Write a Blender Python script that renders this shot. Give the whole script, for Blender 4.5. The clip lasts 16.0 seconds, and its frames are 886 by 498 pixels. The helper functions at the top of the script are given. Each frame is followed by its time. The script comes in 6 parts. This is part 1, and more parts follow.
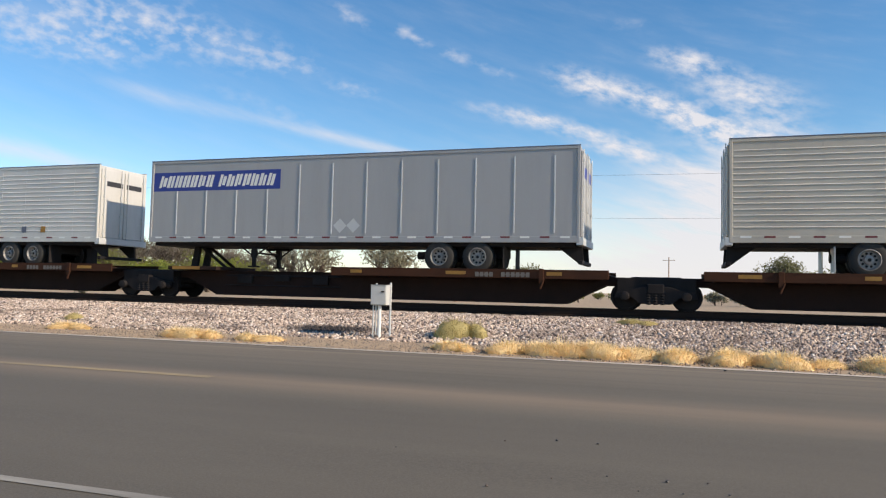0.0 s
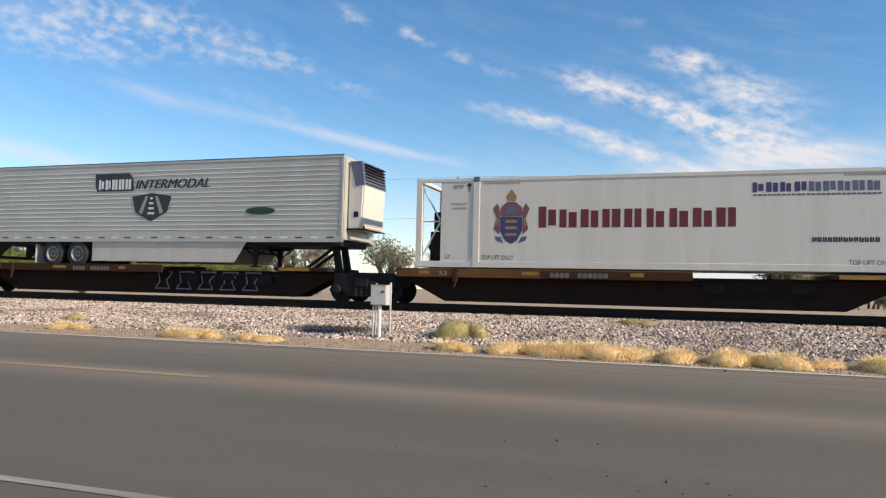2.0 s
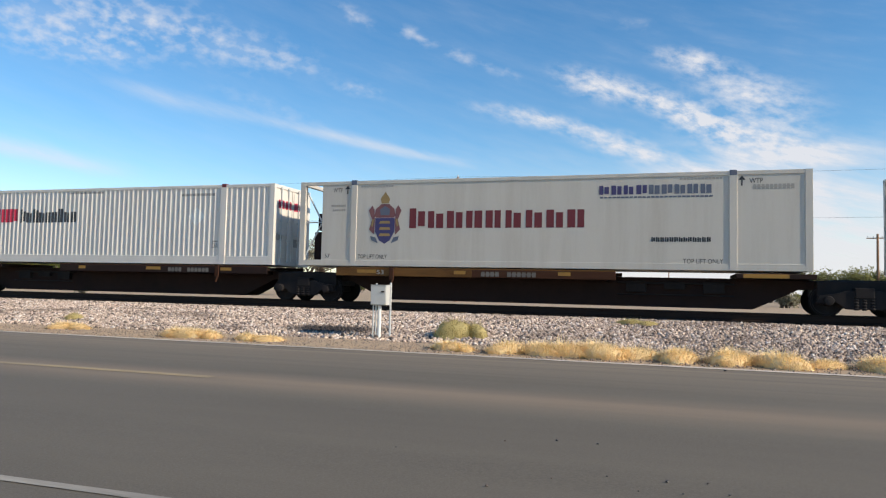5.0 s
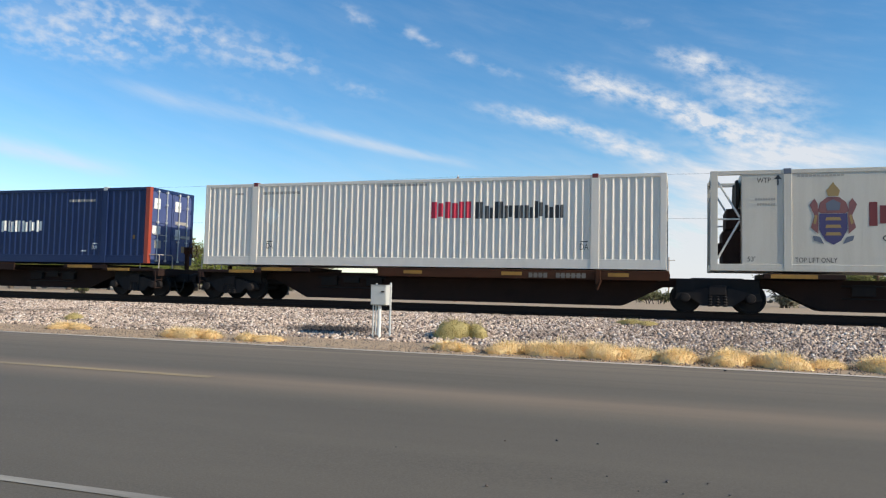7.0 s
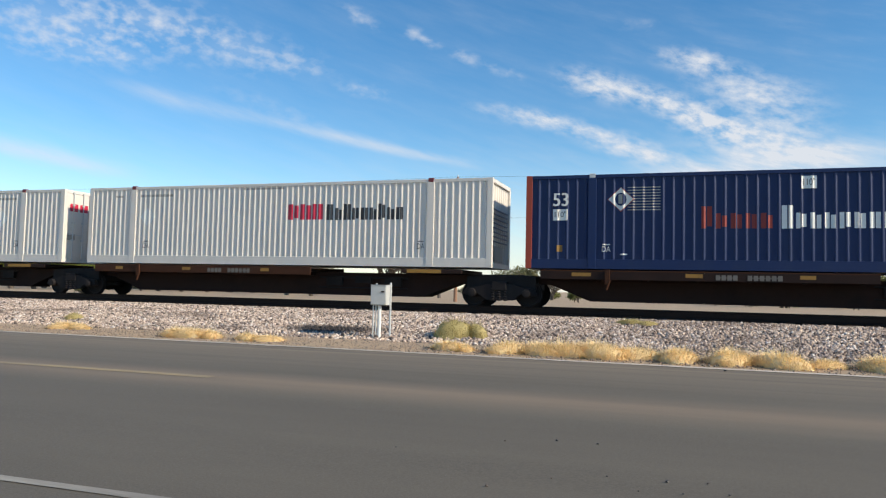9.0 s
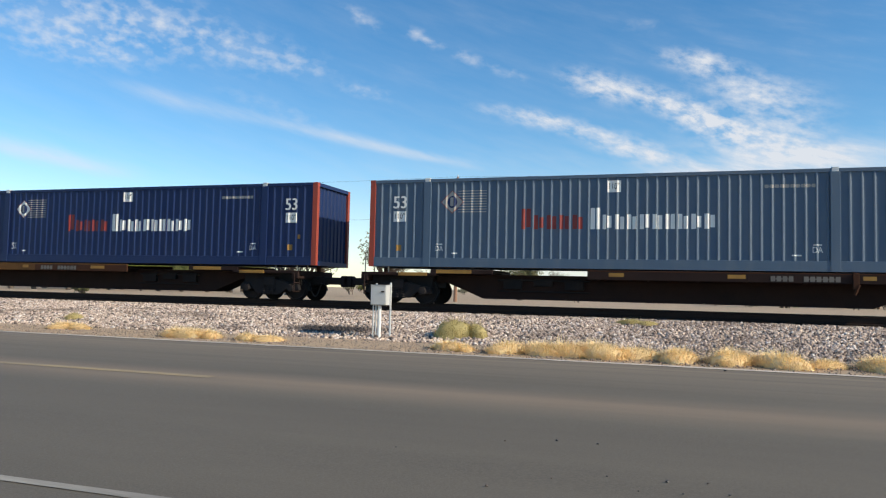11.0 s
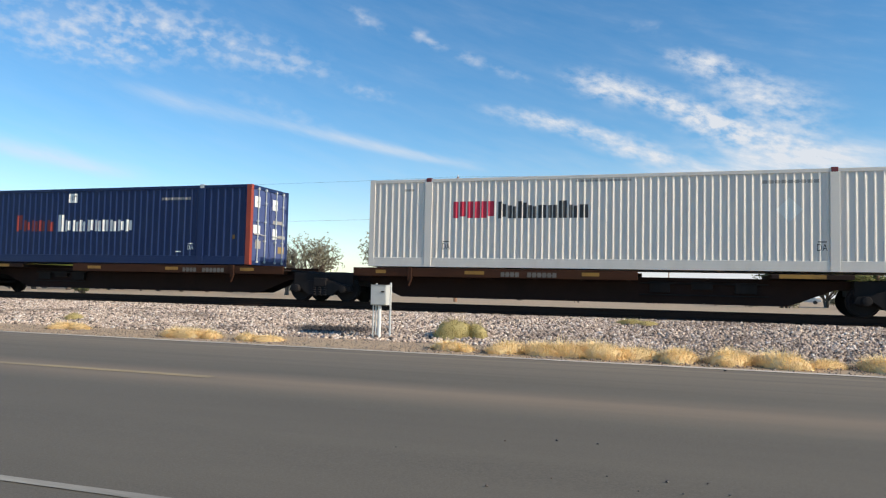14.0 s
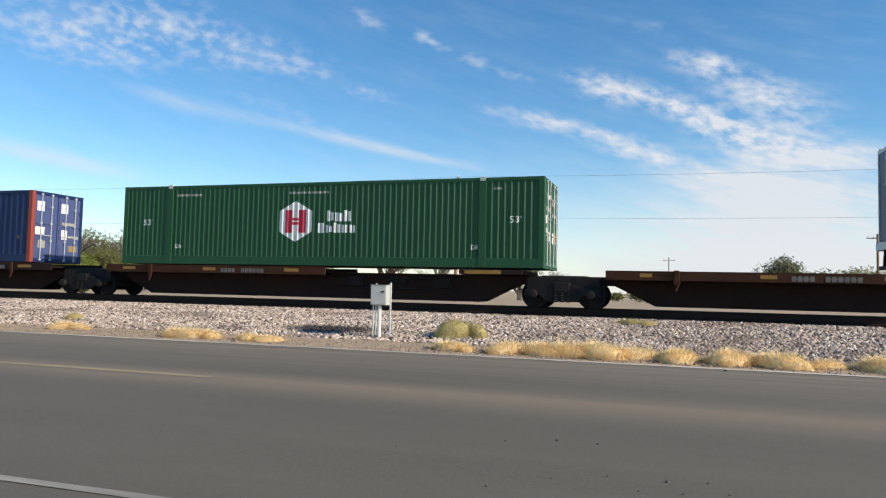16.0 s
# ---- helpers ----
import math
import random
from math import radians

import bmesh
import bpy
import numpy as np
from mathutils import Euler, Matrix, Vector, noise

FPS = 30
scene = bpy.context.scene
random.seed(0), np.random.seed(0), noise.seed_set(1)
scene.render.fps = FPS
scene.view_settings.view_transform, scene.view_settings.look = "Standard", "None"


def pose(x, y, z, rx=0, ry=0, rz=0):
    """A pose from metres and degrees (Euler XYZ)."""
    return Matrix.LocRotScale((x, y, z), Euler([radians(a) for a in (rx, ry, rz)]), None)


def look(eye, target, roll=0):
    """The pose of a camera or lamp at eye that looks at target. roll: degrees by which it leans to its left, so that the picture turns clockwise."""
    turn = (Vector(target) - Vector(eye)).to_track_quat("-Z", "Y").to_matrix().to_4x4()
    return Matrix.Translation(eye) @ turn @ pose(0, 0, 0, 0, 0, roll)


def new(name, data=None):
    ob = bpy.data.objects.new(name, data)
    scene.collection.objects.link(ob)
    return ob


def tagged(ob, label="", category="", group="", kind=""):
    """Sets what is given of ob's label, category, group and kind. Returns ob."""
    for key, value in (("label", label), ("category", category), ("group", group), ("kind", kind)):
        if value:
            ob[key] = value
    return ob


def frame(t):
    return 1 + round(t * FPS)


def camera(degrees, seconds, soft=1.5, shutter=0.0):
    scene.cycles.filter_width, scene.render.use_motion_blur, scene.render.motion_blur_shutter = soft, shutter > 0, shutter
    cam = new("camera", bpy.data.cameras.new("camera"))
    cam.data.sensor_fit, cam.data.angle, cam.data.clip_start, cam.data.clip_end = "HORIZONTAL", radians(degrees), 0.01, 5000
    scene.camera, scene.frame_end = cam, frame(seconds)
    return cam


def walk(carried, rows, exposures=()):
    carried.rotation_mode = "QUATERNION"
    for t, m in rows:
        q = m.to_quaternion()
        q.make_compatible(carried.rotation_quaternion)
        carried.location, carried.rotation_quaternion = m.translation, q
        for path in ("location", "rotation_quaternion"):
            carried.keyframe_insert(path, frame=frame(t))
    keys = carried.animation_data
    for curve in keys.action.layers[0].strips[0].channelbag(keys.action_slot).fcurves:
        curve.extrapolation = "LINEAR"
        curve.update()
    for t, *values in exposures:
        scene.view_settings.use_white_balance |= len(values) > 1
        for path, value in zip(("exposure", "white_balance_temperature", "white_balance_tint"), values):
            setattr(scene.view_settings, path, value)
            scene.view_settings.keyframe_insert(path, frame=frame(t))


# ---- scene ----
cam = camera(63.06, 16.0, soft=1.2)
EYE = (0.0, 0.0, 1.2)
VIEW = look(EYE, (-3.1111, 9.4872, 1.7588), 1.311)
walk(cam, [(0.0, VIEW), (16.0, VIEW)], [(0.0, 0.05, 7450, 12), (3.5, 0.05, 7400, 12), (6.4, 0.0, 7050, 7), (16.0, 0.0, 7050, 7)])

# ---- daylight ----
SUN = Vector((math.cos(radians(29)) * math.cos(radians(9)), -math.cos(radians(29)) * math.sin(radians(9)), math.sin(radians(29))))
world = bpy.data.worlds.new("world")
scene.world = world
world.use_nodes = True
wt = world.node_tree
wt.nodes.clear()
w_out, w_bg, w_sky = (wt.nodes.new(n) for n in ("ShaderNodeOutputWorld", "ShaderNodeBackground", "ShaderNodeTexSky"))
w_sky.sky_type, w_sky.sun_disc = "NISHITA", False
w_sky.sun_elevation, w_sky.sun_rotation = radians(29), radians(99)
w_sky.altitude, w_sky.air_density, w_sky.dust_density, w_sky.ozone_density = 400, 1.0, 0.1, 3.0
w_bg.inputs["Strength"].default_value = 0.175
w_hue = wt.nodes.new("ShaderNodeHueSaturation")
w_hue.inputs["Saturation"].default_value = 1.28
wt.links.new(w_sky.outputs[0], w_hue.inputs["Color"])
wt.links.new(w_hue.outputs[0], w_bg.inputs[0])
wt.links.new(w_bg.outputs[0], w_out.inputs[0])
sun = new("sun", bpy.data.lights.new("sun", "SUN"))
sun.data.energy, sun.data.angle, sun.data.color = 5.2, radians(0.55), (1.0, 0.9, 0.76)
sun.matrix_world = look(SUN * 200, (0, 0, 0))

# ---- how the train runs: seconds, metres gone ----
RUN = ((0, 0.0), (2, 48.09), (4, 96.13), (6, 144.11), (8, 192.04), (10, 239.87), (12, 287.6), (14, 335.18), (16, 382.58))
RAIL_Z, TRACK_Y = 0.64, 23.6
TRACK_RISE = 0.06
HALF = 1.295
runners = []


# ---- materials ----
def nodes_of(name):
    m = bpy.data.materials.new(name)
    m.use_nodes = True
    t = m.node_tree
    return m, t, t.nodes["Principled BSDF"], t.links


def node(t, kind, **inputs):
    n = t.nodes.new(kind)
    for key, value in inputs.items():
        n.inputs[key].default_value = value
    return n


def coords(t, scale=(1, 1, 1)):
    tc, mp = t.nodes.new("ShaderNodeTexCoord"), t.nodes.new("ShaderNodeMapping")
    mp.inputs["Scale"].default_value = scale
    t.links.new(tc.outputs["Object"], mp.inputs["Vector"])
    return mp.outputs[0]


def mixed(t, fac, a, b):
    n = t.nodes.new("ShaderNodeMix")
    n.data_type = "RGBA"
    for sock, v in ((0, fac), (6, a), (7, b)):
        if hasattr(v, "is_linked"):
            t.links.new(v, n.inputs[sock])
        else:
            n.inputs[sock].default_value = v if sock == 0 else (*v, 1)
    return n.outputs[2]


def ramp(t, value, lo, hi):
    n = t.nodes.new("ShaderNodeMapRange")
    n.inputs["From Min"].default_value, n.inputs["From Max"].default_value = lo, hi
    t.links.new(value, n.inputs["Value"])
    return n.outputs[0]


def noise_at(t, vec, scale, detail=4.0, rough=0.6):
    n = node(t, "ShaderNodeTexNoise", Scale=scale, Detail=detail, Roughness=rough)
    t.links.new(vec, n.inputs["Vector"])
    return n.outputs[0]


def bump(t, bsdf, height, strength, distance=0.01):
    b = node(t, "ShaderNodeBump", Strength=strength, Distance=distance)
    t.links.new(height, b.inputs["Height"])
    t.links.new(b.outputs[0], bsdf.inputs["Normal"])


def surface(name, base, dirt, rough=0.5, metal=0.0, grain=30.0, streak=(2.0, 2.0, 0.25), amount=0.5, relief=0.15, sheen=0.5):
    """A worn surface: streaks and blotches of dirt over a base colour, with fine grain."""
    m, t, b, links = nodes_of(name)
    wide = noise_at(t, coords(t, streak), 1.0, 5.0, 0.65)
    fine = noise_at(t, coords(t), grain, 3.0)
    lighter = tuple(min(1.0, v * 1.12 + 0.004) for v in base)
    keep = t.nodes.new("ShaderNodeMath")
    keep.operation = "MULTIPLY"
    keep.inputs[1].default_value = amount
    links.new(ramp(t, wide, 0.45, 0.8), keep.inputs[0])
    c2 = mixed(t, keep.outputs[0], base, dirt)
    gr = t.nodes.new("ShaderNodeMath")
    gr.operation = "MULTIPLY"
    gr.inputs[1].default_value = 0.35
    links.new(ramp(t, fine, 0.3, 0.75), gr.inputs[0])
    links.new(mixed(t, gr.outputs[0], c2, lighter), b.inputs["Base Color"])
    b.inputs["Roughness"].default_value, b.inputs["Metallic"].default_value = rough, metal
    b.inputs["Specular IOR Level"].default_value = sheen
    bump(t, b, fine, relief, 0.004)
    return m


M = {}
M["white"] = surface("white_paint", (0.67, 0.63, 0.58), (0.47, 0.42, 0.36), 0.5, amount=0.35)
M["cream"] = surface("cream_panel", (0.545, 0.51, 0.455), (0.36, 0.31, 0.25), 0.5, amount=0.6, streak=(1.6, 1.2, 0.14))
M["clean_cream"] = surface("clean_cream_panel", (0.66, 0.615, 0.55), (0.46, 0.41, 0.34), 0.5, amount=0.5, streak=(1.6, 1.2, 0.14))
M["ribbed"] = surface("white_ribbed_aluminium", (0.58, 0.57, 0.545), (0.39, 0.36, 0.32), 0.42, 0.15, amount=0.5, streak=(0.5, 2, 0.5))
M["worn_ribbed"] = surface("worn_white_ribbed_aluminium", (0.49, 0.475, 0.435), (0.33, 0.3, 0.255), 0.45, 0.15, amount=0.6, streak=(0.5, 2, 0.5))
# rib colour is lightened to stand for sun on the ribs' upper slopes
M["worn_pressed"] = surface("worn_highlight_rib_metal", (0.6, 0.58, 0.53), (0.38, 0.34, 0.29), 0.45, 0.1, amount=0.6, streak=(0.5, 2, 0.5))
M["old_ribbed"] = surface("weathered_ribbed_aluminium", (0.47, 0.435, 0.375), (0.31, 0.26, 0.21), 0.5, 0.1, amount=0.6, streak=(0.5, 2, 0.5))
M["grey"] = surface("grey_panel", (0.355, 0.355, 0.36), (0.28, 0.275, 0.27), 0.45, 0.2, amount=0.5)
M["silver"] = surface("silver_rail", (0.6, 0.6, 0.6), (0.4, 0.38, 0.35), 0.4, 0.5)
M["blue"] = surface("blue_paint", (0.0055, 0.021, 0.086), (0.016, 0.032, 0.085), 0.5, amount=0.6, streak=(1.5, 2, 0.2), sheen=0.3)
# lighter copy of the blue: sunlight on the doors put into the colour
M["sunlit_door_blue"] = surface("sunlit_blue_paint", (0.05, 0.075, 0.2), (0.1, 0.11, 0.2), 0.55, amount=0.6)
M["faded_blue"] = surface("faded_blue_paint", (0.065, 0.11, 0.17), (0.12, 0.15, 0.18), 0.65, amount=0.6)
M["orange"] = surface("orange_paint", (0.31, 0.046, 0.023), (0.16, 0.04, 0.028), 0.55)
M["green"] = surface("green_paint", (0.006, 0.074, 0.024), (0.01, 0.046, 0.02), 0.6, amount=0.5)
M["ochre"] = surface("ochre_paint", (0.33, 0.17, 0.03), (0.07, 0.035, 0.015), 0.65, amount=0.7, streak=(1.6, 1, 1.6))
M["rust"] = surface("rusty_brown_paint", (0.062, 0.026, 0.015), (0.014, 0.009, 0.008), 0.8, amount=0.95, streak=(0.7, 1, 2.5), sheen=0.12)
M["worn_ochre"] = surface("worn_ochre_paint", (0.16, 0.075, 0.024), (0.015, 0.01, 0.009), 0.75, amount=1.0, streak=(0.6, 1, 2.0), sheen=0.15)
# same for the clean ribs: their sun highlight is in the base colour
M["pressed"] = surface("highlight_rib_metal", (0.72, 0.71, 0.69), (0.5, 0.47, 0.42), 0.4, 0.1, amount=0.5, streak=(0.5, 2, 0.5))
M["sill"] = surface("dark_rusty_steel", (0.028, 0.016, 0.014), (0.013, 0.01, 0.01), 0.8, amount=0.8, streak=(1.2, 1, 1.2), sheen=0.12)
M["black"] = surface("black_grimy_steel", (0.014, 0.012, 0.013), (0.034, 0.028, 0.026), 0.75, amount=0.7, sheen=0.2)
M["rubber"] = surface("tyre_rubber", (0.02, 0.02, 0.02), (0.05, 0.046, 0.04), 0.85, amount=0.5)
M["rim"] = surface("wheel_aluminium", (0.3, 0.29, 0.28), (0.1, 0.09, 0.085), 0.5, 0.3, amount=0.8, streak=(5, 5, 5))
M["dark"] = surface("dark_skirt", (0.018, 0.022, 0.028), (0.04, 0.04, 0.04), 0.5, amount=0.5)
M["red"] = surface("red_mark", (0.5, 0.014, 0.05), (0.4, 0.05, 0.07), 0.5, amount=0.3)
M["brick"] = surface("faded_red_mark", (0.27, 0.03, 0.02), (0.07, 0.022, 0.045), 0.6, amount=0.8, streak=(1.5, 1, 1))
M["crest_blue"] = surface("crest_blue_mark", (0.045, 0.04, 0.13), (0.08, 0.07, 0.15), 0.6, amount=0.5)
M["dusty_maroon"] = surface("dusty_maroon_mark", (0.2, 0.075, 0.075), (0.1, 0.05, 0.08), 0.6, amount=0.8, streak=(5, 5, 5))
M["maroon"] = surface("maroon_mark", (0.14, 0.014, 0.02), (0.2, 0.06, 0.06), 0.5, amount=0.4)
M["ink"] = surface("black_mark", (0.025, 0.025, 0.03), (0.06, 0.06, 0.06), 0.5, amount=0.4)
M["navy"] = surface("navy_mark", (0.017, 0.04, 0.25), (0.025, 0.05, 0.22), 0.45, amount=0.3)
M["sign_blue"] = surface("blue_mark", (0.008, 0.078, 0.2), (0.015, 0.08, 0.18), 0.45, amount=0.3)
M["deep_blue"] = surface("deep_blue_mark", (0.008, 0.03, 0.11), (0.015, 0.04, 0.11), 0.45, amount=0.3)
M["light_blue"] = surface("light_blue_mark", (0.025, 0.2, 0.46), (0.035, 0.19, 0.4), 0.45, amount=0.3)
M["pale"] = surface("white_mark", (0.75, 0.75, 0.72), (0.5, 0.5, 0.5), 0.5, amount=0.3)
M["gold"] = surface("gold_mark", (0.3, 0.2, 0.08), (0.22, 0.15, 0.07), 0.5, amount=0.4)
M["flame"] = surface("orange_mark", (0.8, 0.2, 0.03), (0.7, 0.2, 0.05), 0.5, amount=0.3)
M["faint"] = surface("faint_grey_mark", (0.33, 0.31, 0.28), (0.45, 0.42, 0.38), 0.6, amount=0.5)
M["slate"] = surface("slate_mark", (0.1, 0.12, 0.17), (0.16, 0.17, 0.2), 0.6, amount=0.5)
M["spray"] = surface("grey_spray_paint", (0.2, 0.21, 0.25), (0.07, 0.075, 0.1), 0.8, amount=0.5)
M["grimy_mark"] = surface("grimy_white_mark", (0.15, 0.135, 0.12), (0.05, 0.045, 0.04), 0.7, amount=0.8)
M["galv"] = surface("galvanised_steel", (0.55, 0.56, 0.56), (0.4, 0.4, 0.4), 0.5, 0.25, amount=0.4)
M["case"] = surface("grey_case_paint", (0.5, 0.505, 0.495), (0.36, 0.345, 0.32), 0.55, amount=0.4)
M["pole_wood"] = surface("pole_wood", (0.3, 0.165, 0.1), (0.2, 0.11, 0.07), 0.85, streak=(6, 6, 0.4), amount=0.6, relief=0.5)
M["tie_wood"] = surface("tie_wood", (0.045, 0.033, 0.027), (0.02, 0.015, 0.013), 0.9, relief=0.6, sheen=0.12)
M["rail"] = surface("rail_steel", (0.03, 0.02, 0.017), (0.016, 0.011, 0.01), 0.6, 0.4, sheen=0.12)
M["bark"] = surface("bark", (0.13, 0.1, 0.08), (0.07, 0.055, 0.045), 0.9, relief=0.6)
M["glass"] = surface("dark_car_glass", (0.02, 0.025, 0.03), (0.02, 0.025, 0.03), 0.1)
M["stain"] = surface("pale_patch", (0.72, 0.72, 0.68), (0.6, 0.58, 0.53), 0.5, amount=0.4)


def leaf_material(name, a, b, thin_share=0.4):
    m, t, bs, links = nodes_of(name)
    info, geo = t.nodes.new("ShaderNodeObjectInfo"), t.nodes.new("ShaderNodeNewGeometry")
    c = mixed(t, geo.outputs["Random Per Island"], a, b)
    links.new(mixed(t, ramp(t, info.outputs["Random"], -1.0, 2.0), c, b), bs.inputs["Base Color"])
    bs.inputs["Roughness"].default_value = 0.7
    thin, both = t.nodes.new("ShaderNodeBsdfTranslucent"), t.nodes.new("ShaderNodeMixShader")
    links.new(bs.inputs["Base Color"].links[0].from_socket, thin.inputs["Color"])
    both.inputs[0].default_value = thin_share
    links.new(bs.outputs[0], both.inputs[1])
    links.new(thin.outputs[0], both.inputs[2])
    links.new(both.outputs[0], t.nodes["Material Output"].inputs["Surface"])
    return m


M["olive"] = leaf_material("olive_leaves", (0.25, 0.25, 0.07), (0.15, 0.16, 0.05))
M["green_leaf"] = leaf_material("green_leaves", (0.11, 0.13, 0.05), (0.17, 0.165, 0.08))
M["grey_leaf"] = leaf_material("grey_green_leaves", (0.38, 0.35, 0.25), (0.22, 0.21, 0.14))
M["bright_leaf"] = leaf_material("yellow_green_leaves", (0.34, 0.35, 0.05), (0.17, 0.21, 0.04))
M["twig"] = leaf_material("grey_twigs", (0.25, 0.21, 0.18), (0.16, 0.13, 0.11))
M["straw"] = leaf_material("dry_straw", (1.0, 0.82, 0.49), (0.95, 0.73, 0.4), 0.25)
M["straw_green"] = leaf_material("half_green_straw", (0.62, 0.5, 0.22), (0.46, 0.38, 0.16), 0.25)


def asphalt_material():
    m, t, b, links = nodes_of("asphalt")
    at = coords(t)
    fine, mid = noise_at(t, at, 60.0, 4.0), noise_at(t, coords(t, (0.12, 0.9, 1)), 1.0, 5.0, 0.65)
    specks = node(t, "ShaderNodeTexVoronoi", Scale=55.0)
    links.new(at, specks.inputs["Vector"])
    base = mixed(t, ramp(t, mid, 0.3, 0.72), (0.093, 0.08, 0.06), (0.136, 0.116, 0.087))
    base = mixed(t, ramp(t, fine, 0.35, 0.75), base, (0.156, 0.132, 0.1))
    sep = t.nodes.new("ShaderNodeSeparateXYZ")
    links.new(at, sep.inputs[0])
    off = t.nodes.new("ShaderNodeMath")
    off.operation = "SUBTRACT"
    off.inputs[1].default_value = 7.75
    links.new(sep.outputs["Y"], off.inputs[0])
    gap = t.nodes.new("ShaderNodeMath")
    gap.operation = "ABSOLUTE"
    links.new(off.outputs[0], gap.inputs[0])
    band = ramp(t, gap.outputs[0], 0.95, 0.2)
    worn = t.nodes.new("ShaderNodeMath")
    worn.operation = "MULTIPLY"
    links.new(band, worn.inputs[0])
    links.new(ramp(t, noise_at(t, coords(t, (0.1, 2.0, 1)), 1.0, 4.0), -0.15, 0.75), worn.inputs[1])
    base = mixed(t, worn.outputs[0], base, (0.245, 0.185, 0.128))
    # dust blown in from the shoulder, in thin streaks along the far lane
    dust = t.nodes.new("ShaderNodeMath")
    dust.operation = "MULTIPLY"
    links.new(ramp(t, sep.outputs["Y"], 8.6, 12.9), dust.inputs[0])
    links.new(ramp(t, noise_at(t, coords(t, (0.06, 3.5, 1)), 1.0, 5.0, 0.7), 0.3, 0.75), dust.inputs[1])
    base = mixed(t, dust.outputs[0], base, (0.3, 0.235, 0.165))
    links.new(mixed(t, ramp(t, specks.outputs["Distance"], 0.12, 0.0), base, (0.3, 0.28, 0.25)), b.inputs["Base Color"])
    b.inputs["Roughness"].default_value = 0.85
    bump(t, b, fine, 0.5, 0.006)
    return m


def worn_line(name, colour, lo, hi):
    """Road paint, worn through to the asphalt in patches."""
    m, t, b, links = nodes_of(name)
    n1 = noise_at(t, coords(t, (0.35, 3.0, 1)), 1.0, 6.0, 0.75)
    links.new(mixed(t, ramp(t, n1, lo, hi), (0.16, 0.147, 0.126), colour), b.inputs["Base Color"])
    b.inputs["Roughness"].default_value = 0.8
    bump(t, b, noise_at(t, coords(t), 60.0), 0.4, 0.005)
    return m


def soil_material(name, a, b_col, c, scale=0.6):
    m, t, b, links = nodes_of(name)
    at = coords(t)
    n1, n2, n3 = noise_at(t, at, scale, 6.0, 0.7), noise_at(t, at, scale * 18, 4.0), noise_at(t, at, scale * 120, 3.0)
    base = mixed(t, ramp(t, n1, 0.35, 0.68), a, b_col)
    base = mixed(t, ramp(t, n2, 0.42, 0.72), base, c)
    links.new(mixed(t, ramp(t, n3, 0.55, 0.75), base, tuple(v * 1.35 for v in a)), b.inputs["Base Color"])
    b.inputs["Roughness"].default_value = 0.95
    bump(t, b, n3, 0.35, 0.012)
    return m


M["asphalt"] = asphalt_material()
M["yellow_line"] = worn_line("yellow_road_paint", (0.43, 0.315, 0.165), 0.22, 0.65)
M["white_line"] = worn_line("white_road_paint", (0.37, 0.335, 0.28), 0.28, 0.62)
M["edge_line"] = worn_line("worn_white_road_paint", (0.62, 0.53, 0.44), 0.2, 0.55)
M["soil"] = soil_material("sandy_soil", (0.42, 0.3, 0.195), (0.47, 0.345, 0.22), (0.32, 0.23, 0.15))
# dark base colour puts the shade between the loose stones into the bed
M["ballast"] = soil_material("ballast_bed", (0.075, 0.055, 0.047), (0.05, 0.036, 0.032), (0.03, 0.022, 0.02), 3.0)


def chip_material():
    m, t, b, links = nodes_of("gravel_chip")
    geo = t.nodes.new("ShaderNodeNewGeometry")
    c = mixed(t, geo.outputs["Random Per Island"], (0.46, 0.36, 0.28), (0.24, 0.185, 0.145))
    links.new(mixed(t, ramp(t, noise_at(t, coords(t), 80.0), 0.4, 0.8), c, (0.33, 0.26, 0.2)), b.inputs["Base Color"])
    b.inputs["Roughness"].default_value = 0.9
    return m


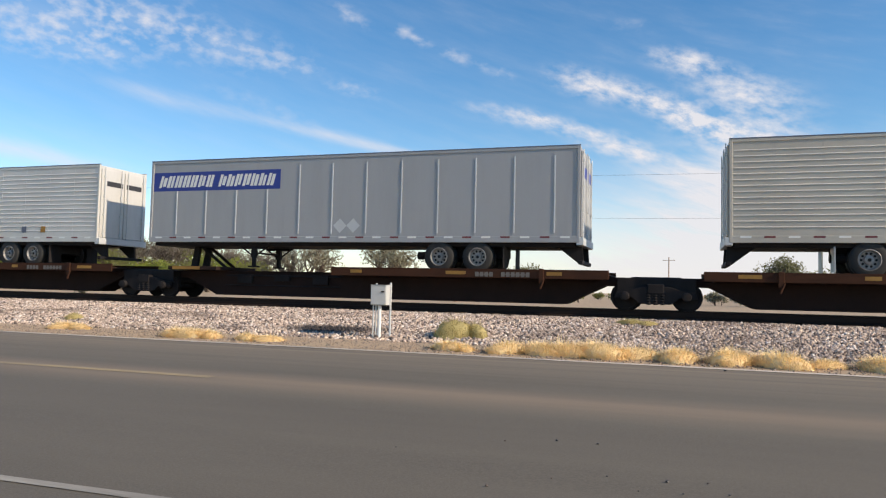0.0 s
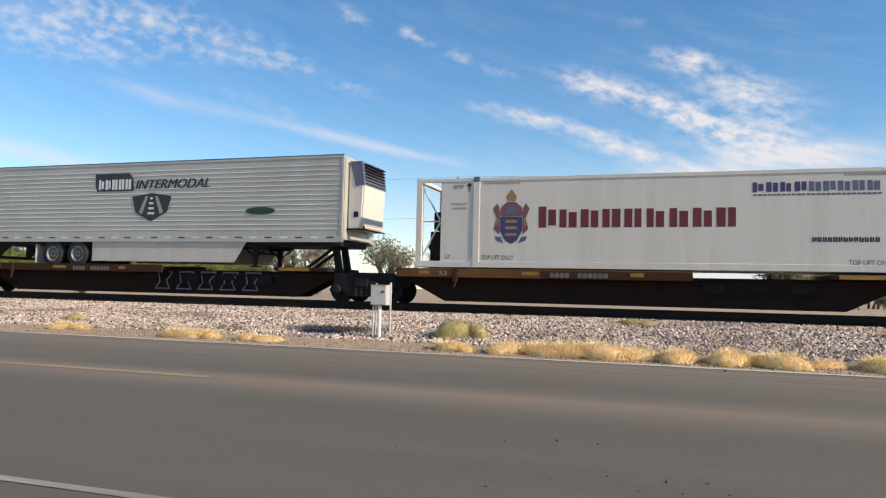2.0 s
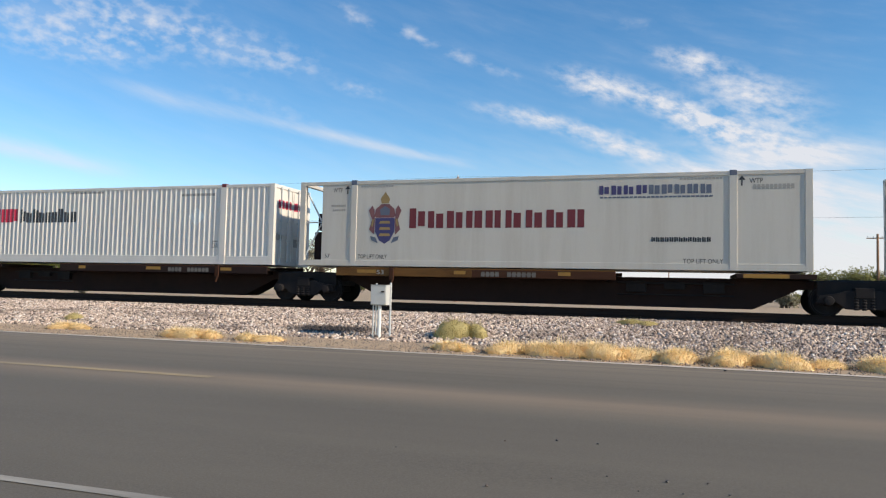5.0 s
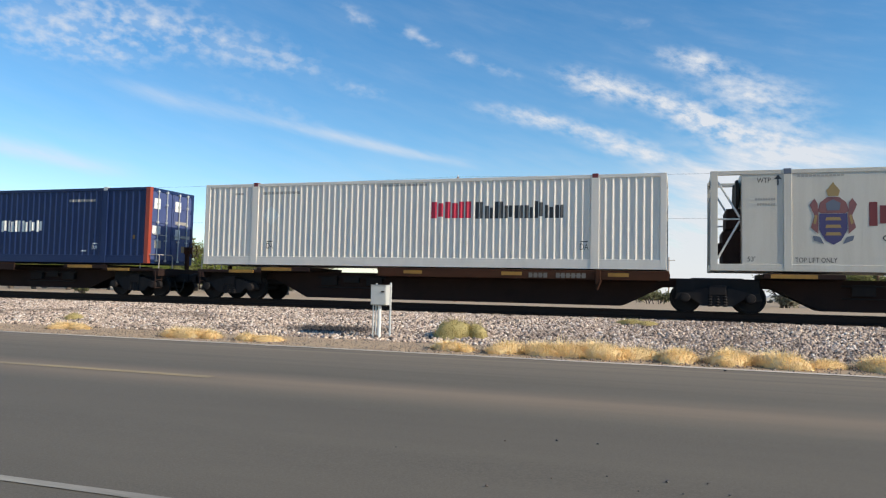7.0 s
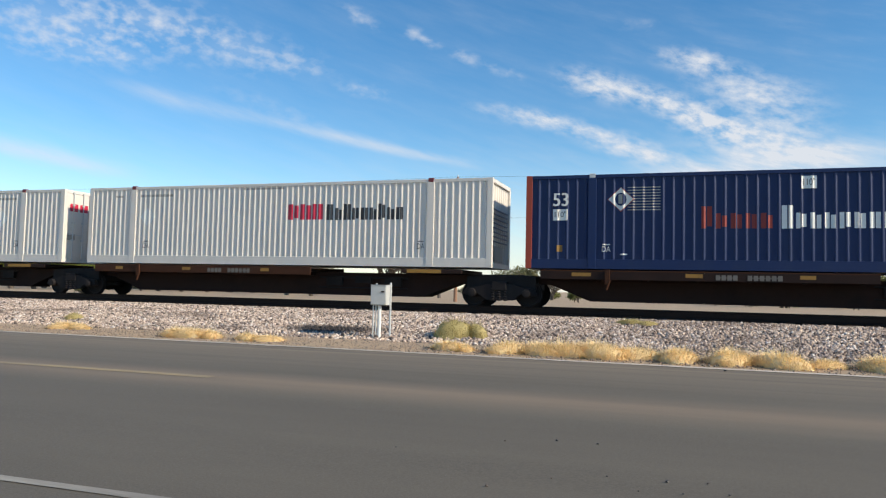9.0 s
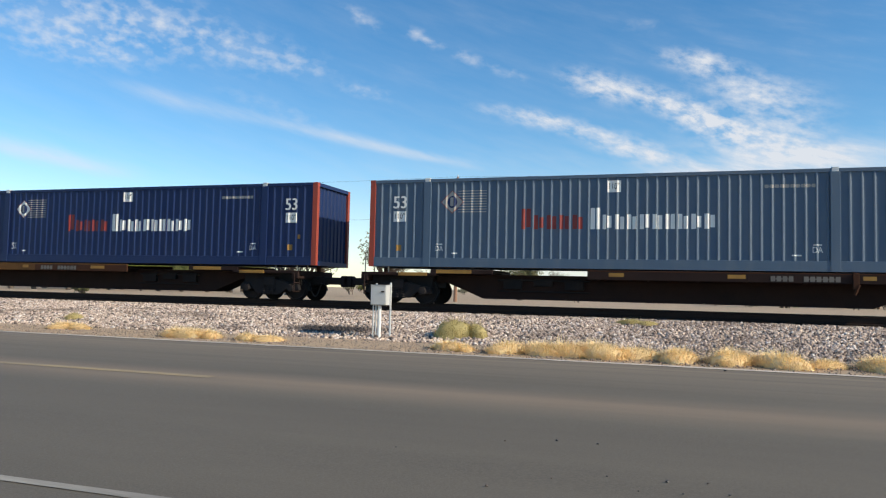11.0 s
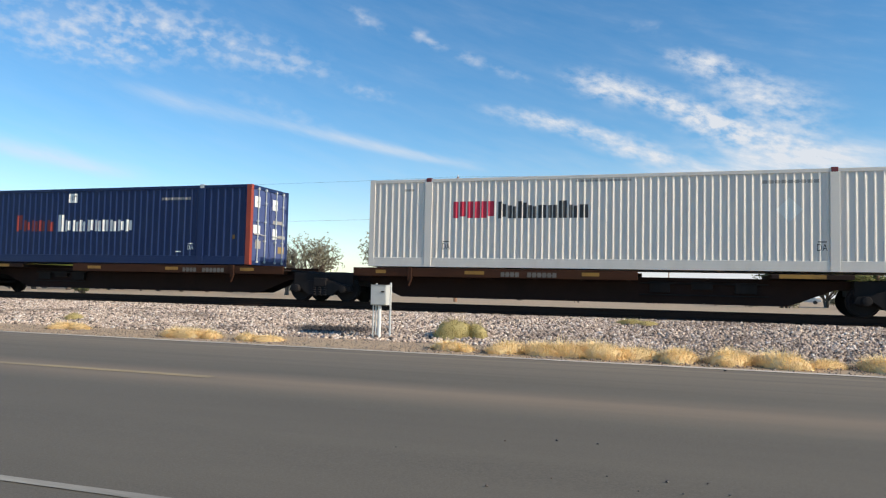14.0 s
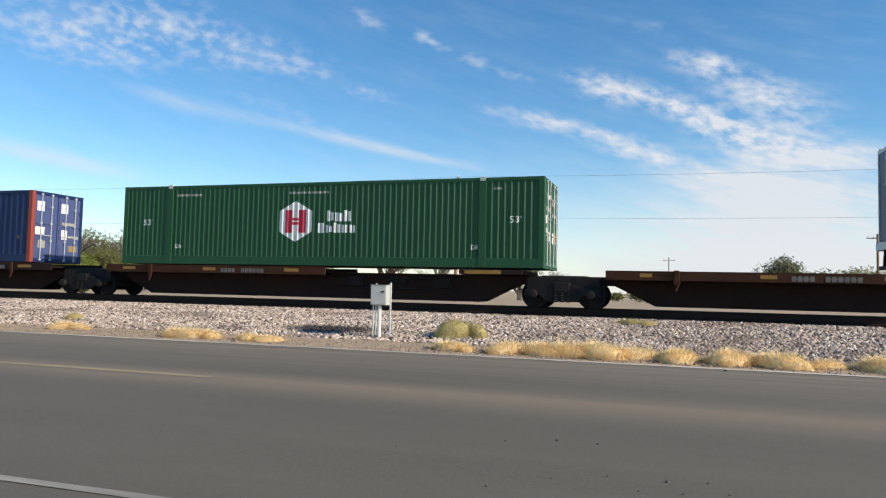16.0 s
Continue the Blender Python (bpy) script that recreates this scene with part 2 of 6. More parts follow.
def stone_material():
    m, t, b, links = nodes_of("ballast_stone")
    geo = t.nodes.new("ShaderNodeNewGeometry")
    r = geo.outputs["Random Per Island"]
    c = mixed(t, r, (0.88, 0.7, 0.565), (0.15, 0.097, 0.077))
    c = mixed(t, ramp(t, r, 0.7, 0.72), c, (0.93, 0.84, 0.77))
    c = mixed(t, ramp(t, r, 0.82, 0.83), c, (0.06, 0.045, 0.042))
    c = mixed(t, ramp(t, noise_at(t, coords(t), 40.0), 0.4, 0.8), c, (0.36, 0.272, 0.22))
    # one dark oval left of the equipment case, then broad darker blotches
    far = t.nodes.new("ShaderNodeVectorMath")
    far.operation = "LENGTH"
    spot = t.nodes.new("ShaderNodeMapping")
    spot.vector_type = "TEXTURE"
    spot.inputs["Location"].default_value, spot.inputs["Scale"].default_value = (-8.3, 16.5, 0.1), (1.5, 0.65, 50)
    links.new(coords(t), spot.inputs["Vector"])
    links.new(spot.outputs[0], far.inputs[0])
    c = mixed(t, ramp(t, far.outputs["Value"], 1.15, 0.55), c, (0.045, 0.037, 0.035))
    c = mixed(t, ramp(t, noise_at(t, coords(t, (0.5, 0.8, 1)), 1.0, 4.0), 0.5, 0.82), c, (0.12, 0.085, 0.07))
    # older, browner stone beyond the equipment case
    sep = t.nodes.new("ShaderNodeSeparateXYZ")
    links.new(coords(t), sep.inputs[0])
    old = t.nodes.new("ShaderNodeMath")
    old.operation = "MULTIPLY"
    links.new(ramp(t, sep.outputs["X"], -7.0, 1.0), old.inputs[0])
    links.new(ramp(t, noise_at(t, coords(t, (0.7, 1.2, 1)), 1.0, 5.0, 0.7), 0.38, 0.95), old.inputs[1])
    c = mixed(t, old.outputs[0], c, (0.13, 0.085, 0.065))
    links.new(c, b.inputs["Base Color"])
    b.inputs["Roughness"].default_value = 0.9
    return m


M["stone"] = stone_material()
M["chip"] = chip_material()


# ---- mesh helpers ----
def box(bm, x0, x1, y0, y1, z0, z1, soft=0.0):
    made = bmesh.ops.create_cube(bm, size=1.0, matrix=Matrix.Translation(((x0 + x1) / 2, (y0 + y1) / 2, (z0 + z1) / 2)) @ Matrix.Diagonal((x1 - x0, y1 - y0, z1 - z0, 1)))
    if soft:
        edges = list({e for v in made["verts"] for e in v.link_edges})
        bmesh.ops.bevel(bm, geom=edges, offset=soft, segments=2, affect="EDGES", profile=0.6)
    return bm


def prism(bm, outline, y0, y1):
    """A shape drawn in x and z, given depth in y."""
    a = [bm.verts.new((x, y0, z)) for x, z in outline]
    b = [bm.verts.new((x, y1, z)) for x, z in outline]
    n = len(outline)
    bm.faces.new(a), bm.faces.new(b[::-1])
    for i in range(n):
        bm.faces.new((a[(i + 1) % n], a[i], b[i], b[(i + 1) % n]))
    return bm


def tube(bm, p, q, r0, r1=None, sides=8):
    p, q = Vector(p), Vector(q)
    d = q - p
    m = Matrix.Translation((p + q) / 2) @ d.to_track_quat("Z", "Y").to_matrix().to_4x4()
    bmesh.ops.create_cone(bm, cap_ends=True, segments=sides, radius1=r0, radius2=r0 if r1 is None else r1, depth=d.length, matrix=m)
    return bm


def hose(bm, pts, r, sides=6):
    """A bent round bar or hose along a line of points, in one piece."""
    pts, rings = [Vector(p) for p in pts], []
    for i, p in enumerate(pts):
        d = (pts[min(i + 1, len(pts) - 1)] - pts[max(i - 1, 0)]).normalized()
        u = d.cross(Vector((0.31, 0.9, 0.3))).normalized()
        w = d.cross(u)
        rings.append([bm.verts.new(p + (u * math.cos(2 * math.pi * k / sides) + w * math.sin(2 * math.pi * k / sides)) * r) for k in range(sides)])
    for p, q in zip(rings, rings[1:]):
        for k in range(sides):
            bm.faces.new((p[k], p[(k + 1) % sides], q[(k + 1) % sides], q[k]))
    bm.faces.new(rings[0][::-1]), bm.faces.new(rings[-1])
    return bm


def lathe(bm, profile, centre, axis="Y", sides=24, caps=True):
    """A turned shape: (radius, along) pairs round an axis through centre."""
    rings = []
    for r, a in profile:
        ring = []
        for i in range(sides):
            c, s = math.cos(2 * math.pi * i / sides) * r, math.sin(2 * math.pi * i / sides) * r
            ring.append(bm.verts.new(Vector(centre) + Vector((c, a, s) if axis == "Y" else (a, c, s) if axis == "X" else (c, s, a))))
        rings.append(ring)
    for r0, r1 in zip(rings, rings[1:]):
        for i in range(sides):
            bm.faces.new((r0[i], r0[(i + 1) % sides], r1[(i + 1) % sides], r1[i]))
    if caps:
        bm.faces.new(rings[0][::-1]), bm.faces.new(rings[-1])
    return bm


def mesh_of(name, bm, material, smooth=False):
    bmesh.ops.recalc_face_normals(bm, faces=bm.faces)
    me = bpy.data.meshes.new(name)
    bm.to_mesh(me)
    bm.free()
    me.materials.append(material)
    if smooth:
        me.polygons.foreach_set("use_smooth", [True] * len(me.polygons))
    return me


def part(name, bm, material, parent, label=""):
    data = bm if isinstance(bm, bpy.types.Mesh) else mesh_of(name, bm, material)
    ob = new(name, data)
    ob.parent = parent
    return tagged(ob, label)


def lone(name, bm, material, label, category, kind="", group=""):
    return tagged(new(name, bm if isinstance(bm, bpy.types.Mesh) else mesh_of(name, bm, material)), label, category, group, kind)


B = bmesh.new


def words(text, x0, x1, z0, z1, y, material, parent, name="lettering", lean=0.0, bold=0.0):
    """Text set into a rectangle on a side that faces the road."""
    cu = bpy.data.curves.new(name, "FONT")
    cu.body, cu.resolution_u = text, 3
    ob = new(name, cu)
    bpy.context.view_layer.update()
    me = bpy.data.meshes.new_from_object(ob.evaluated_get(bpy.context.evaluated_depsgraph_get()))
    bpy.data.objects.remove(ob)
    co = np.zeros(len(me.vertices) * 3)
    me.vertices.foreach_get("co", co)
    co = co.reshape(-1, 3)
    lo, hi = co.min(0), co.max(0)
    u, v = (co[:, 0] - lo[0]) / (hi[0] - lo[0]), (co[:, 1] - lo[1]) / (hi[1] - lo[1])
    outp = np.stack([x0 + u * (x1 - x0) + v * lean, np.full_like(u, y), z0 + v * (z1 - z0)], 1)
    me.vertices.foreach_set("co", outp.ravel())
    if bold:
        bm, again = B(), me.copy()
        bm.from_mesh(me)
        again.transform(Matrix.Translation((bold, -0.0015, 0)))
        bm.from_mesh(again)
        bm.to_mesh(me)
        bm.free()
    me.materials.clear()
    me.materials.append(material)
    return part(name, me, material, parent)


def blocks(x0, x1, z0, z1, count, y, material, parent, lean=0.0, name="logo", fill=0.76, first=1.0):
    """A mark of plain blocks in place of a name."""
    bm = B()
    pitch = (x1 - x0) / count
    rng = random.Random(count * 7 + int(x0 * 10))
    for i in range(count):
        a, b = x0 + pitch * i, x0 + pitch * (i + fill + rng.uniform(0, 0.1))
        top = z1 if i == 0 or (0.7 < first < 0.85 and i % 4 == 2) else z0 + (z1 - z0) * first
        h, w = top - z0, b - a
        tilt = lambda x, z: bm.verts.new((x + lean * (z - z0) / (z1 - z0), y, z))
        quad = lambda xa, xb, za, zb: bm.faces.new([tilt(xa, za), tilt(xb, za), tilt(xb, zb), tilt(xa, zb)])
        if name != "logo" or count > 14:
            quad(a, b, z0, top)
            continue
        # two strokes for each block, the second one trimmed
        split = a + w * rng.uniform(0.44, 0.54)
        quad(a, split - w * 0.05, z0, top)
        quad(split + w * 0.07, b, z0 + h * rng.choice((0.0, 0.0, 0.1)), top - h * rng.choice((0.0, 0.08, 0.15)))
    if name != "logo":
        # one joined line of small writing
        bm.free()
        bm = B()
        mid, h = (z0 + z1) / 2, (z1 - z0) * 0.1
        xs = [x0 + pitch * (i + f) for i in range(count) for f in (0.0, fill)]
        grid = [[bm.verts.new((x, y, z)) for z in (z0, mid - h, mid + h, z1)] for x in xs]
        for i in range(len(xs) - 1):
            for k in range(3) if i % 2 == 0 else (1,):
                bm.faces.new((grid[i][k], grid[i + 1][k], grid[i + 1][k + 1], grid[i][k + 1]))
    return part(name, bm, material, parent)


def flat(outline, y, material, parent, name="mark"):
    bm = B()
    bm.faces.new([bm.verts.new((x, y, z)) for x, z in outline])
    return part(name, bm, material, parent)


def rect(x0, x1, z0, z1, y, material, parent, name="mark"):
    return flat(((x0, z0), (x1, z0), (x1, z1), (x0, z1)), y, material, parent, name)


def end_rect(x, y0, y1, z0, z1, material, parent, name="mark"):
    bm = B()
    bm.faces.new([bm.verts.new(p) for p in ((x, y0, z0), (x, y1, z0), (x, y1, z1), (x, y0, z1))])
    return part(name, bm, material, parent)


def on_train(ob, x, z):
    """Puts a thing on the moving train, x metres along it and z above the road."""
    ob.matrix_basis = pose(x, TRACK_Y, z)
    runners.append((ob, x, z))
    return ob


# ---- ground, road, track ----
def sheet(name, xs, profile, material, rough=0.0):
    verts, faces, n = [], [], len(profile)
    for x in xs:
        for y, z in profile:
            verts.append((x, y, z + rough * noise.noise(Vector((x * 0.7, y * 0.7, 3.0)))))
    for i in range(len(xs) - 1):
        for j in range(n - 1):
            a = i * n + j
            faces.append((a, a + n, a + n + 1, a + 1))
    me = bpy.data.meshes.new(name)
    me.from_pydata(verts, [], faces)
    me.materials.append(material)
    return me


def build_ground():
    xs = [-4000, -1500, -600, -300, -150] + [x * 2.0 for x in range(-50, 26)] + [100, 300, 600, 1500, 4000]
    prof = [(-3000, -0.1), (-300, -0.1), (-20, -0.1), (-2.5, -0.07), (0, -0.06), (12.7, -0.06), (13.1, -0.015), (14.0, 0.01), (15.5, 0.0),
            (18, -0.05), (26, -0.05), (30, 0.05), (36, 0.12), (45, 0.05), (60, 0.1), (90, 0.1), (140, 0.1), (250, 0.1), (600, 0.1), (1500, 0), (4500, 0)]
    lone("ground", sheet("ground", xs, prof, M["soil"], 0.04), None, "flat sandy ground with sparse dry grass", "ground", "structure")
    road_x = [-1200, -300, -100] + [x * 4.0 for x in range(-20, 11)] + [100, 300, 1200]
    lone("road", sheet("road", road_x, [(2.0, -0.05), (2.02, -0.012), (7.75, 0.03), (12.88, -0.005), (12.95, -0.03)], M["asphalt"]), None, "worn grey two-lane asphalt road", "road", "structure")
    for name, y, half, z, mat, label in (("centre_line", 7.83, 0.085, 0.034, "yellow_line", "worn yellow centre line on the road"),
                                         ("edge_line_far", 12.78, 0.11, 0.006, "edge_line", "worn white edge line beside the gravel"),
                                         ("edge_line_near", 3.4, 0.045, 0.003, "white_line", "faded white edge line on the asphalt")):
        xs2 = [x * 4.0 for x in range(-60, 30)] if name != "centre_line" else [x * 2.0 for x in range(-120, -3)] + [-5.6]
        lone(name, sheet(name, xs2, [(y - half, z), (y + half, z)], M[mat]), None, label, "road line", "structure")
    bx = [-1200, -600, -300, -150, -100] + [x * 0.5 for x in range(-120, 40)] + [40, 80, 150, 400, 1200]
    bed = [(15.2, -0.06), (15.7, 0.03), (16.4, 0.1), (17.4, 0.2), (18.4, 0.29), (19.4, 0.37), (20.4, 0.41), (21.3, 0.42), (22.2, 0.4), (23.6, 0.39), (25.0, 0.4), (26.4, 0.4), (28.0, 0.2), (29.5, -0.03)]
    lone("ballast_bed", sheet("ballast_bed", bx, bed, M["ballast"], 0.05), None, "sloped railway ballast bed of crushed stone", "ballast", "structure")
    track = tagged(new("track"), "straight railway track with steel rails on wooden ties", "railway track", kind="structure")
    track.matrix_basis = pose(0, TRACK_Y, RAIL_Z + TRACK_RISE)
    outline = [(-0.07, -0.23), (0.07, -0.23), (0.07, -0.215), (0.012, -0.19), (0.012, -0.045), (0.036, -0.035), (0.036, -0.004), (0.028, 0), (-0.028, 0), (-0.036, -0.004), (-0.036, -0.035), (-0.012, -0.045), (-0.012, -0.19), (-0.07, -0.215)]
    for s in (-0.7525, 0.7525):
        bm = B()
        a = [bm.verts.new((-1200, s + y, z)) for y, z in outline]
        b = [bm.verts.new((1200, s + y, z)) for y, z in outline]
        for i in range(len(outline)):
            j = (i + 1) % len(outline)
            bm.faces.new((a[i], a[j], b[j], b[i]))
        part("rail", bm, M["rail"], track)
    tie = mesh_of("tie", box(B(), -0.115, 0.115, -1.3, 1.3, -0.42, -0.232, 0.012), M["tie_wood"])
    for i in range(96):
        t = part("tie", tie, None, track)
        t.location = (-40.0 + i * 0.53, random.uniform(-0.04, 0.04), 0)


build_ground()


# ---- the train's underparts ----
def truck_meshes():
    d = {}
    bm = B()
    lathe(bm, [(0.1, -0.08), (0.4, -0.08), (0.455, -0.075), (0.455, -0.05), (0.42, -0.045), (0.418, 0.05), (0.38, 0.055), (0.36, 0.02), (0.14, 0.0), (0.12, 0.05), (0.1, 0.05)], (0, 0, 0))
    d["wheel"] = mesh_of("wheel", bm, M["black"])
    bm = prism(B(), [(-1.2, 0.36), (-1.14, 0.56), (-0.75, 0.6), (-0.4, 0.72), (0.4, 0.72), (0.75, 0.6), (1.14, 0.56), (1.2, 0.36), (0.98, 0.32), (0.7, 0.42), (0.45, 0.2), (-0.45, 0.2), (-0.7, 0.42), (-0.98, 0.32)], -0.09, 0.09)
    bmesh.ops.bevel(bm, geom=list(bm.edges), offset=0.015, segments=1, affect="EDGES")
    d["side_frame"] = mesh_of("side_frame", bm, M["black"])
    coil = [(0.06 if k % 2 == 0 else 0.085, 0.22 + k * 0.04) for k in range(11)]
    d["spring"] = mesh_of("spring", lathe(B(), coil, (0, 0, 0), "Z", 10), M["black"])
    d["axle"] = mesh_of("axle", tube(B(), (0, -1.05, 0), (0, 1.05, 0), 0.09, sides=10), M["black"])
    d["bearing"] = mesh_of("bearing", lathe(B(), [(0.05, -0.14), (0.12, -0.13), (0.14, -0.06), (0.14, 0.08)], (0, 0, 0), "Y", 14), M["black"])
    d["bolster"] = mesh_of("bolster", box(B(), -0.24, 0.24, -1.15, 1.15, 0.5, 0.8, 0.03), M["black"])
    return d


TRUCK = truck_meshes()


def add_truck(car, x):
    """A two-axle truck at x on a car, whose zero height is the rail's top."""
    t = part("truck", TRUCK["bolster"], None, car, "grimy black two-axle truck")
    t.location = (x, 0, TRACK_RISE)
    for s in (-1.02, 1.02):
        o = part("side_frame", TRUCK["side_frame"], None, t)
        o.location = (0, s, 0)
        for k in (-0.2, 0.0, 0.2):
            o = part("spring", TRUCK["spring"], None, t)
            o.location = (k, s * 1.05, -0.04)
    for ax in (-0.89, 0.89):
        o = part("axle", TRUCK["axle"], None, t)
        o.location = (ax, 0, 0.42)
        for s in (-1, 1):
            o = part("wheel", TRUCK["wheel"], None, t)
            o.location, o.rotation_euler = (ax, s * 0.755, 0.42), (0, 0, 0 if s > 0 else math.pi)
            o = part("bearing", TRUCK["bearing"], None, t)
            o.location, o.rotation_euler = (ax, s * 1.1, 0.43), (0, 0, 0 if s < 0 else math.pi)


def add_hitch(car, x, way):
    """A raised trailer hitch: a leaning strut pair and a long brace; way is 1 where the trailer's rear lies towards +x."""
    bm = B()
    for s in (-0.34, 0.34):
        prism(bm, [(x - 0.18 * way, 1.05), (x + 0.08 * way, 1.05), (x + 0.24 * way, 2.04), (x + 0.02 * way, 2.04)], s - 0.07, s + 0.07)
        tube(bm, (x + 0.25 * way, s * 0.8, 1.95), (x + 1.45 * way, s * 0.8, 1.1), 0.06)
    box(bm, x - 0.32, x + 0.42, -0.5, 0.5, 2.0, 2.08, 0.02)
    part("trailer_hitch", bm, M["black"], car, "raised black steel trailer hitch")


def add_car_end(car, x, way, coupler):
    """A coupler end: platform, steps, railings, brake post; way points outwards along x."""
    xs = lambda a, b: (min(x + a * way, x + b * way), max(x + a * way, x + b * way))
    part("end_platform", box(B(), *xs(-1.4, 1.25), -1.3, 1.3, 1.0, 1.1, 0.02), M["sill"], car)
    part("end_beam", box(B(), *xs(1.0, 1.25), -1.32, 1.32, 0.82, 1.02, 0.02), M["sill"], car)
    part("yellow_edge", box(B(), *xs(-1.1, -0.1), -1.345, -1.3, 0.99, 1.1, 0.008), M["ochre"], car, "worn yellow edge plate")
    bm = B()
    box(bm, *xs(0.9, 1.7), -0.18, 0.18, 0.62, 0.92, 0.03)
    box(bm, *xs(1.55, coupler), -0.13, 0.13, 0.64, 0.9, 0.04)
    box(bm, *xs(coupler - 0.32, coupler), -0.2, 0.2, 0.56, 0.96, 0.06)
    tube(bm, (x + 1.2 * way, -1.2, 0.88), (x + 1.2 * way, -0.1, 0.96), 0.022, sides=6)
    part("coupler", bm, M["black"], car, "black knuckle coupler")
    bm = B()
    pts = [(x + (1.15 + 0.5 * k / 8) * way, -0.3, 0.7 - 0.5 * math.sin(math.pi * k / 8)) for k in range(9)]
    hose(bm, pts, 0.028)
    part("air_hose", bm, M["rubber"], car)
    bent = [(x + a * way, b, z) for a, b, z in ((0.3, -1.2, 1.05), (0.3, -1.2, 1.58), (0.36, -1.2, 1.62), (1.1, -1.2, 1.62), (1.15, -1.14, 1.62), (1.15, -0.5, 1.62), (1.15, -0.45, 1.57), (1.15, -0.45, 1.05))]
    part("handrail", hose(B(), bent, 0.02), M["faint"], car, "bent grey grab rail")
    part("handrail", hose(B(), [(x + 1.15 * way, -1.2, 1.05), (x + 1.15 * way, -1.2, 1.61)], 0.018), M["faint"], car)
    bm = B()
    for yy in (-1.33, -0.98):
        tube(bm, (x + 1.12 * way, yy, 0.35), (x + 1.12 * way, yy, 1.0), 0.018, sides=6)
    for zz in (0.38, 0.68):
        tube(bm, (x + 1.12 * way, -1.33, zz), (x + 1.12 * way, -0.98, zz), 0.02, sides=6)
    part("step_ladder", bm, M["sill"], car)
    bm = B()
    box(bm, *xs(1.05, 1.15), 0.4, 0.56, 1.05, 1.98, 0.015)
    box(bm, *xs(1.02, 1.24), 0.36, 0.6, 1.72, 2.0, 0.03)
    post = part("brake_post", bm, M["rust"], car, "rusty brake post with a hand wheel")
    bm = B()
    n = 16
    ring = [Vector((x + 1.36 * way, 0.48 + 0.27 * math.cos(2 * math.pi * k / n), 1.86 + 0.27 * math.sin(2 * math.pi * k / n))) for k in range(n)]
    for k in range(n):
        tube(bm, ring[k], ring[(k + 1) % n], 0.02, sides=5)
    for k in range(0, n, 4):
        tube(bm, ring[k], (x + 1.3 * way, 0.48, 1.86), 0.016, sides=5)
    part("brake_wheel", bm, M["rust"], post)


BOLSTER = mesh_of("body_bolster", box(B(), -1.15, 1.15, -0.88, 0.88, 0.6, 1.04, 0.03), M["black"])
CROSS_BEARER = mesh_of("cross_bearer", prism(B(), [(-0.04, 0.95), (0.04, 0.95), (0.04, 1.08), (-0.04, 1.08)], -1.26, 1.26), M["sill"])


